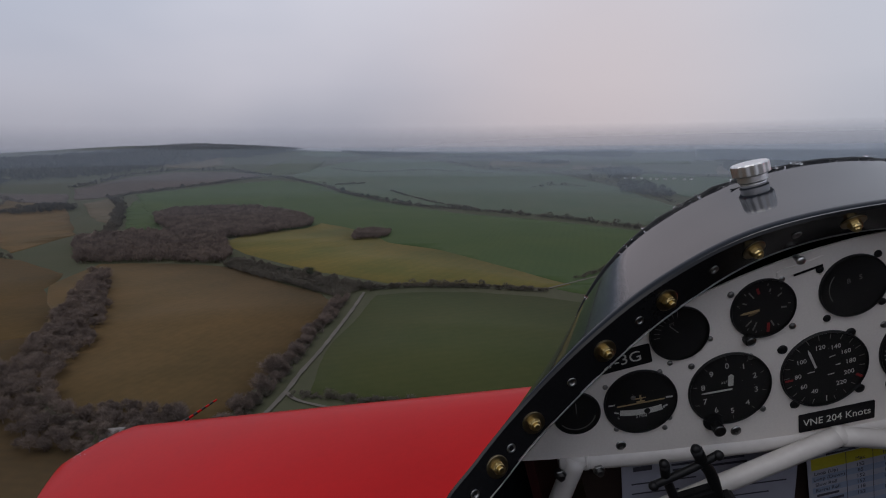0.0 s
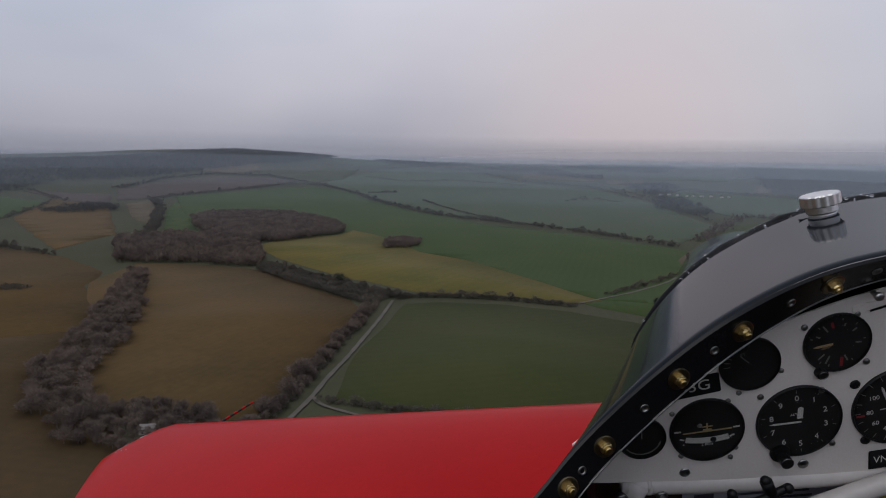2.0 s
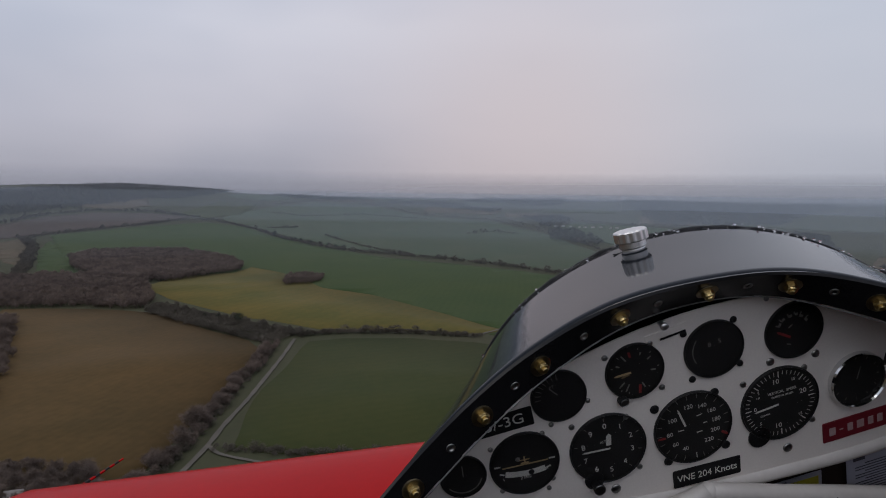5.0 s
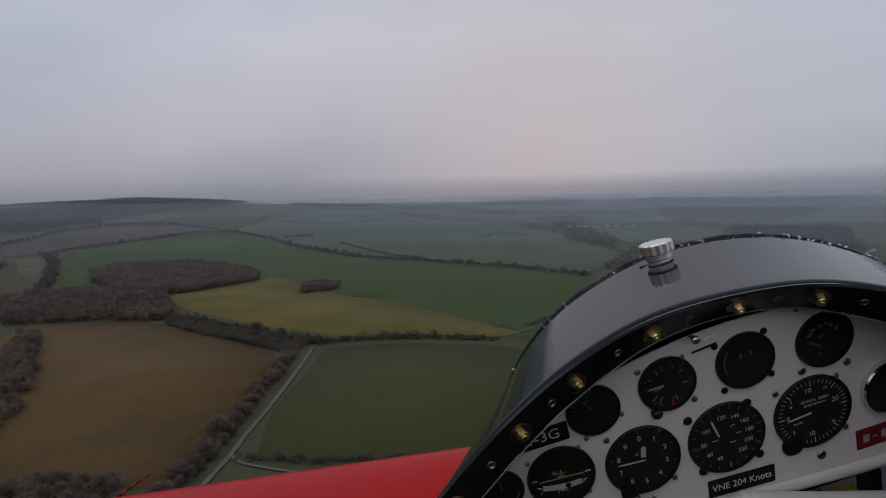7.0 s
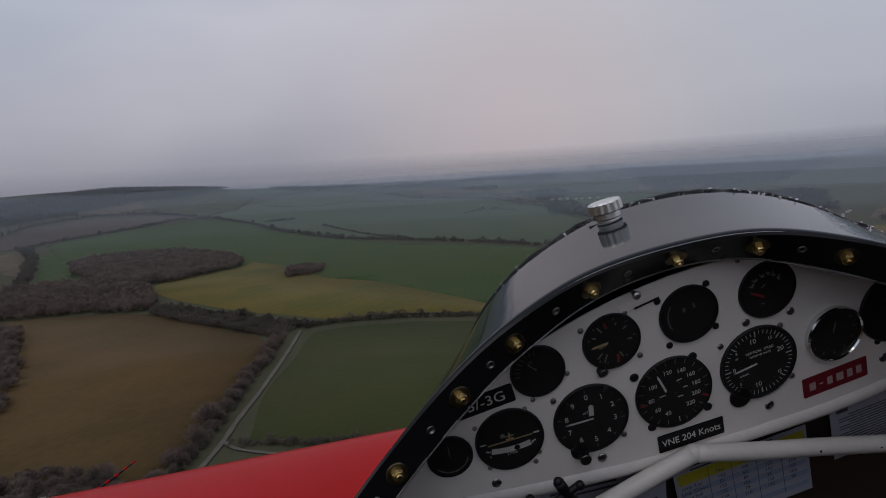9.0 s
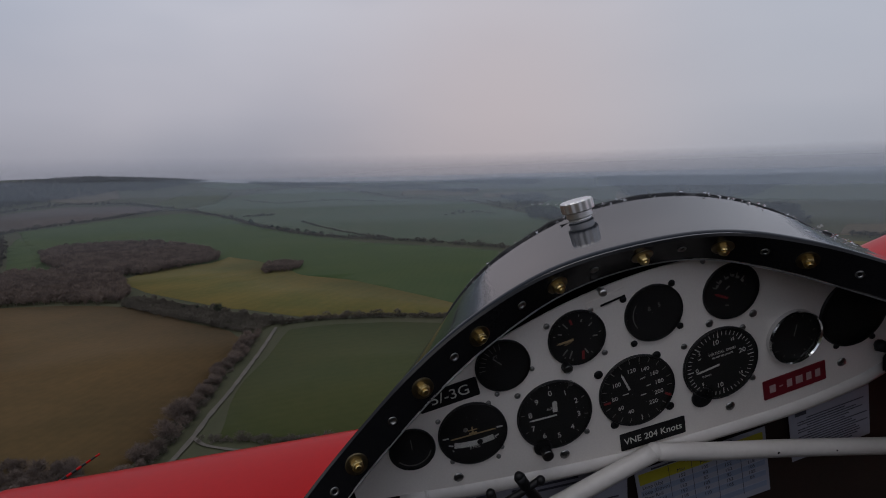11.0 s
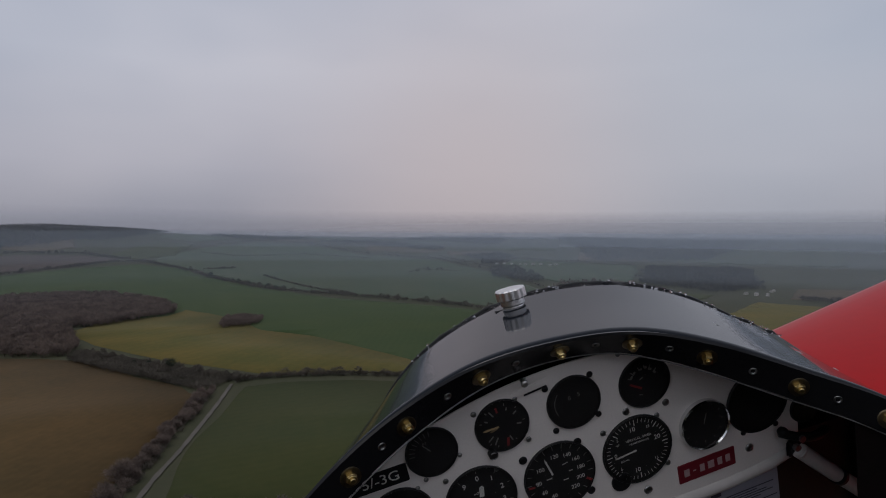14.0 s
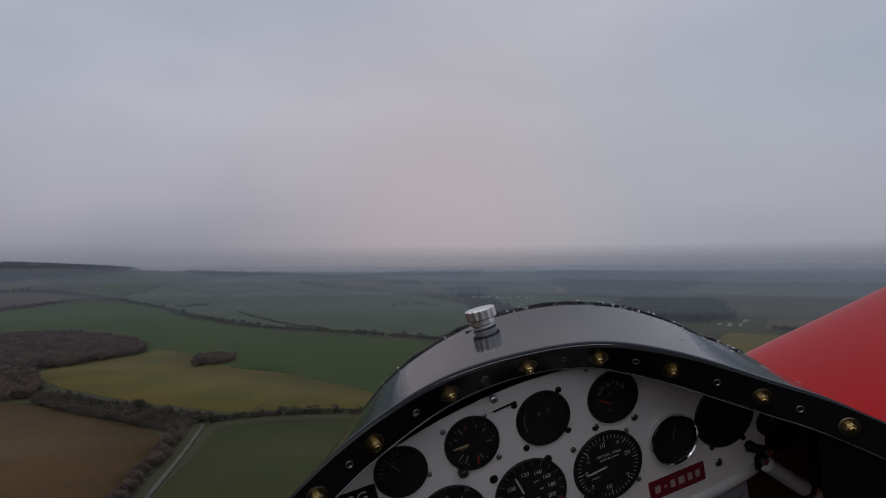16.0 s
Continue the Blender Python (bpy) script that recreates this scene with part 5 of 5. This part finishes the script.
label_plate("placard", "thin clear strip with a small black line", -0.012, 0.1125, 0.042, 0.0085, 6, M_PANEL, bars=())
bm = bmesh.new()
bar(bm, -0.006, 0.1085, 0.026, 0.0022, 0.0016, 6)
tagged(part("black_strip", bm, M_SATIN), "thin black strip stuck on the panel", "strip").matrix_world = COCKPIT
stud = thing("vent_knob", "small steel push knob under the canopy bow", "knob", m=COCKPIT @ pose(-0.019, -0.006, 0.1275) @ Matrix.Diagonal((0.6, 0.6, 0.6, 1)))
part("stem", lathe(bmesh.new(), [(0.0040, 0.0), (0.0040, 0.012), (0, 0.012)], 20), M_ALU, stud)
part("button", lathe(bmesh.new(), [(0.0062, 0.012), (0.0066, 0.014), (0.0062, 0.017), (0.004, 0.0185), (0, 0.0185)], 24), M_ALU, stud, smooth=True)

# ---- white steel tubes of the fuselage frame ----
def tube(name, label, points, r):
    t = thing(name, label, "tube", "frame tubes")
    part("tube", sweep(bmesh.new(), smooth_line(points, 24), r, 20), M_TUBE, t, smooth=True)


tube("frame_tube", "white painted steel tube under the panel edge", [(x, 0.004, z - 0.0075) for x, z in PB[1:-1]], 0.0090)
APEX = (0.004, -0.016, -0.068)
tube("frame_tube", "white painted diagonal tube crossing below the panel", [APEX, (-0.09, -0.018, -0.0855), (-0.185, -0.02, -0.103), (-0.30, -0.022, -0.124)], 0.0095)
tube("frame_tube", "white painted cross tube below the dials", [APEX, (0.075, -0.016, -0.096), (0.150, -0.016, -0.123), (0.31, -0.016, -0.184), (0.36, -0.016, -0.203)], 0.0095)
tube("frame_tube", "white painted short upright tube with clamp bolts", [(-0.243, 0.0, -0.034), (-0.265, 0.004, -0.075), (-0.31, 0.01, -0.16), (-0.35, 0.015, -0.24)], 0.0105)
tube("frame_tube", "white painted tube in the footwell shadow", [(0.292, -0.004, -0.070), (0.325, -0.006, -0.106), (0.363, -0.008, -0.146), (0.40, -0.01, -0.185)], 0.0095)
for t, a, b in (("frame_tube", (-0.236, 0.004, -0.0412), (-0.232, 0.004, -0.0421)), ("frame_tube.003", (-0.2445, 0.0003, -0.037), (-0.247, 0.0006, -0.041)), ("frame_tube.004", (0.296, -0.0043, -0.0745), (0.299, -0.0045, -0.0775))):
    part("weld", sweep(bmesh.new(), [a, b], 0.00965, 20), M_TUBE, bpy.data.objects[t], "raised weld bead", smooth=True)
bm = bmesh.new()
bmesh.ops.create_uvsphere(bm, u_segments=24, v_segments=14, radius=0.0097, matrix=pose(*APEX))
part("weld", bm, M_TUBE, bpy.data.objects["frame_tube.002"], "smooth painted weld", smooth=True)
for x, z, r in ((0.136, -0.1165, 0.0014), (0.205, -0.1415, 0.0009)):
    part("paint_chip", lathe(bmesh.new(), [(r, -0.001), (r, 0.0003), (0, 0.0004)], 8, pose(x, -0.0254, z)), M_SATIN, bpy.data.objects["frame_tube.002"], "dark chipped paint spot")
band = thing("hose_clamp", "black clamp band round a white tube", "clamp")
part("strap", sweep(bmesh.new(), [(0.345, -0.007, -0.1275), (0.351, -0.0073, -0.1335)], 0.0108, 20), M_SATIN, band, smooth=True)
node = thing("frame_joint", "welded joint with bolt where white tubes meet", "joint")
# gusset coloured black to stand for the shadow over this joint
part("gusset", box(bmesh.new(), (0.280, -0.008, -0.080), (0.304, -0.003, -0.057), 0.003), M_SATIN, node)
part("bolt", hexa(bmesh.new(), 0.0048, 0.0, 0.005, pose(0.290, -0.008, -0.066)), M_STEEL, node)
lever = thing("quadrant_lever", "black lever with rounded grip at the panel end", "lever")
part("arm", sweep(bmesh.new(), smooth_line([(0.268, -0.010, -0.038), (0.284, -0.018, -0.044), (0.306, -0.020, -0.050), (0.330, -0.010, -0.056)], 12), 0.0055, 10), M_SATIN, lever, smooth=True)
part("grip", lathe(bmesh.new(), [(0.0, 0.0), (0.005, 0.001), (0.0062, 0.004), (0.0060, 0.008), (0.004, 0.011), (0.0, 0.012)], 18, pose(0.272, -0.006, -0.038)), M_SATIN, lever, smooth=True)
part("pivot", lathe(bmesh.new(), [(0.004, 0.0), (0.004, 0.003), (0.0, 0.003)], 14, pose(0.286, -0.0225, -0.0445)), M_STEEL, lever, "steel pivot pin")
clamp = thing("clamp_bolts", "pair of dark bolts clamping a white tube", "bolts")
for x, z in ((-0.262, -0.043), (-0.224, -0.049)):
    bm = hexa(bmesh.new(), 0.006, 0.0, 0.006, pose(x, -0.002, z))
    lathe(bm, [(0.0034, 0.006), (0.0034, 0.010), (0, 0.0105)], 14, pose(x, -0.002, z))
    part("bolt", bm, M_STEEL, clamp)

# ---- papers behind the tubes ----
def sheet(name, label, origin, w, h, turn, lines, header=None, bands=0, columns=0):
    t = thing(name, label, "paper", "papers under the panel", m=COCKPIT @ pose(*origin, 0, -turn, 0))
    part("page", box(bmesh.new(), (0, -0.0006, -h), (w, 0, 0)), M_PAPER, t)
    if header:
        part("header_band", box(bmesh.new(), (0.004, -0.0009, -header[1]), (w - 0.004, -0.0006, -header[0])), M_YELLOW, t, "yellow heading band")
    for k in range(bands):
        z = header[1] + 0.0088 + k * 0.0156
        part("row_band", box(bmesh.new(), (0.004, -0.0009, -z - 0.0078), (w - 0.004, -0.0006, -z)), M_BAND, t, "pale blue table row")
    bm = bmesh.new()
    for x, z, bw, bh in lines:
        box(bm, (x, -0.0012, -z - bh), (x + bw, -0.0009, -z))
    part("print", bm, M_INK, t, "grey printed lines")
    return t


r2 = random.Random(3)
lines = [(0.012, 0.010, 0.020, 0.006)] + [(0.05 + r2.random() * 0.01, 0.012 + 0.007 * k, 0.06 + 0.03 * r2.random(), 0.0028) for k in range(2)]
lines += [(0.010 + (0.09 if k % 2 else 0), 0.032 + 0.0065 * k, 0.05 + 0.03 * r2.random(), 0.0016) for k in range(11)]
sheet("document", "white printed document in a clear sleeve", (-0.197, 0.022, -0.070), 0.186, 0.135, -8, lines)
lines = [(0.02, 0.0022, 0.10, 0.0022)]
for k in range(4, 9):
    lines.append((0.008, 0.0245 + 0.0078 * k, 0.022 + 0.010 * r2.random(), 0.0030))
lines += [(x, 0.0062, 0.0005, 0.080) for x in (0.040, 0.068, 0.098, 0.128)]
table = sheet("manoeuvre_table", "printed table with yellow heading and blue rows", (-0.0085, 0.021, -0.1215), 0.162, 0.094, 0.0, lines, (0.006, 0.0215), 4)
for word, x, z in (("Loop (Up)", 0.019, 0.0265), ("Loop (Down)", 0.022, 0.0343), ("Slow Roll", 0.0185, 0.0421), ("Barrel Roll", 0.020, 0.0499), ("Max", 0.055, 0.0178), ("Min", 0.083, 0.0178)):
    part("printed_word", letters(bmesh.new(), word, 0.0064, x, -z, 0.0011, 0, 0.95), M_INK, table, "dark printed word")
for c, column in enumerate((("152", "85", "152", "152", "118", "152"), ("105", "60", "85", "105", "79", "110"), ("85", "152", "152", "95", "152", "105"), ("104", "79", "118", "105", "105", "85"))):
    for k, word in enumerate(column):
        part("printed_number", letters(bmesh.new(), word, 0.0066, 0.055 + 0.0285 * c, -(0.0265 + 0.0078 * k), 0.0011, 0, 0.95), M_INK, table, "dark printed number")
lines = [(0.008, 0.008, 0.014, 0.005)] + [(0.010 + 0.012 * (k % 3 == 0), 0.018 + 0.0036 * k, 0.06 + 0.02 * r2.random(), 0.0011) for k in range(15)]
sheet("document", "white notice sheet in the shadowed footwell", (0.184, 0.022, -0.112), 0.103, 0.076, 1, lines)

# ---- phone holder ----
holder = thing("phone_holder", "empty black plastic claw phone holder below panel", "phone holder")
HY = -0.055
for name, points, r in (("crossbar", [(-0.1856, HY - 0.002, -0.0320), (-0.1671, HY - 0.003, -0.0268), (-0.1461, HY - 0.003, -0.0213), (-0.1252, HY - 0.002, -0.0151)], 0.0036),
                        ("prong", [(-0.1730, HY - 0.004, -0.0105), (-0.1725, HY, -0.030), (-0.1690, HY, -0.053), (-0.1650, HY, -0.078)], 0.0044),
                        ("prong", [(-0.1436, HY - 0.004, -0.0025), (-0.1390, HY - 0.001, -0.0205), (-0.1330, HY, -0.0375), (-0.1300, HY, -0.066)], 0.0054)):
    part(name, sweep(bmesh.new(), smooth_line(points, 14), r, 12), M_SATIN, holder, smooth=True)
for x, z in ((-0.1856, -0.0320), (-0.1252, -0.0151), (-0.1730, -0.0105), (-0.1436, -0.0025)):
    bm = bmesh.new()
    bmesh.ops.create_uvsphere(bm, u_segments=12, v_segments=8, radius=0.0046, matrix=Matrix.Translation((x, HY - 0.003, z)))
    part("rubber_tip", bm, M_SATIN, holder, "rounded rubber tip", smooth=True)
part("back_plate", box(bmesh.new(), (-0.0215, -0.005, -0.07), (0.0215, 0.007, 0.0), 0.003, pose(-0.1485, HY, -0.0515, 0, -5, 0)), M_SATIN, holder)
part("release_knob", lathe(bmesh.new(), [(0.0075, -0.004), (0.0075, 0.006), (0.006, 0.008), (0.0, 0.008)], 20, pose(-0.1225, HY, -0.0700), 0.03, 10), M_SATIN, holder, "ribbed release knob")
part("stalk", sweep(bmesh.new(), [(-0.147, HY + 0.01, -0.10), (-0.147, HY + 0.05, -0.135), (-0.147, 0.02, -0.20)], 0.008, 12), M_SATIN, holder, smooth=True)

# ---- cockpit tub ----
tub = thing("cockpit_tub", "dark brown lined cockpit sides and floor", "cockpit")


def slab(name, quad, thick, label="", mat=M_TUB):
    a, b, c, d = [Vector(q) for q in quad]
    n = (b - a).cross(d - a).normalized() * thick
    bm = bmesh.new()
    lo, hi = [bm.verts.new(p) for p in (a, b, c, d)], [bm.verts.new(p + n) for p in (a, b, c, d)]
    bm.faces.new(lo[::-1])
    bm.faces.new(hi)
    for i in range(4):
        bm.faces.new((lo[i], lo[(i + 1) % 4], hi[(i + 1) % 4], hi[i]))
    part(name, bm, mat, tub, label)


def lining(name, keep):
    bm = bmesh.new()
    tops = [p + bow_frame(i)[1] * -0.004 - bow_frame(i)[2] * 0.004 for i, p in enumerate(bow_line) if keep(p)]
    skin(bm, [tops, [Vector((p.x * 1.01, p.y, -0.75)) for p in tops]])
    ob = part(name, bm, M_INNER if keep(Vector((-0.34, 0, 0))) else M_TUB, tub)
    th = ob.modifiers.new("thickness", "SOLIDIFY")
    th.thickness = 0.004


lining("side_lining", lambda p: p.x < -0.33)
lining("side_lining", lambda p: p.x > 0.27)
slab("side_wall", [(-0.395, -0.20, -0.14), (-0.50, -1.15, -0.12), (-0.46, -1.15, -0.75), (-0.36, -0.10, -0.75)], 0.02)
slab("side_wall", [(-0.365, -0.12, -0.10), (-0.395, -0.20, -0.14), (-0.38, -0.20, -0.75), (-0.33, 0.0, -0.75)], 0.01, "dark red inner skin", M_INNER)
# right wall carried up out of view to keep sky light off the panel
slab("side_wall", [(0.43, -0.26, 0.30), (0.40, -1.15, 0.34), (0.36, -1.15, -0.75), (0.44, -0.1, -0.75)], 0.02)
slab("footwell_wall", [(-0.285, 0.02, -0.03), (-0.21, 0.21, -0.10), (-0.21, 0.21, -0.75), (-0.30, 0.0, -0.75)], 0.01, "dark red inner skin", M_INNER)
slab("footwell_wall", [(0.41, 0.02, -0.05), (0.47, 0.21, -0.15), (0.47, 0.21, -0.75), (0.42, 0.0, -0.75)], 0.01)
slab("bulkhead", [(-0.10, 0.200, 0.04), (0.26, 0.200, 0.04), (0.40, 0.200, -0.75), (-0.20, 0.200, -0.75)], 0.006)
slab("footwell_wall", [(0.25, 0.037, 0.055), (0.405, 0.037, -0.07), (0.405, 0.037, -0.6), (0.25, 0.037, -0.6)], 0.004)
slab("backing_board", [(-0.24, 0.030, -0.06), (0.44, 0.030, -0.085), (0.44, 0.034, -0.60), (-0.24, 0.034, -0.60)], 0.003, "dark brown board behind the papers", M_BOARD)
slab("floor", [(-0.5, -1.15, -0.75), (0.5, -1.15, -0.75), (0.5, 0.21, -0.75), (-0.5, 0.21, -0.75)], 0.02)
# unseen behind the eye, added to shut out light and sky reflections
slab("seat_back", [(-0.46, -1.15, 0.15), (0.36, -1.15, 0.15), (0.36, -1.0, -0.75), (-0.46, -1.0, -0.75)], 0.03)
slab("rear_deck", [(-0.46, -1.16, 0.42), (0.36, -1.16, 0.42), (0.40, -1.16, -0.75), (-0.5, -1.16, -0.75)], 0.03, "unseen dark screen behind the seat, cutting sky light")
# raised sides beside the eye, never in view, added to dim the cockpit
slab("sill", [(-0.50, -1.15, 0.20), (-0.47, -0.55, 0.06), (-0.47, -0.55, -0.2), (-0.50, -1.15, -0.2)], 0.02)
slab("sill", [(0.40, -1.15, 0.20), (0.42, -0.5, 0.06), (0.42, -0.5, -0.2), (0.40, -1.15, -0.2)], 0.02)
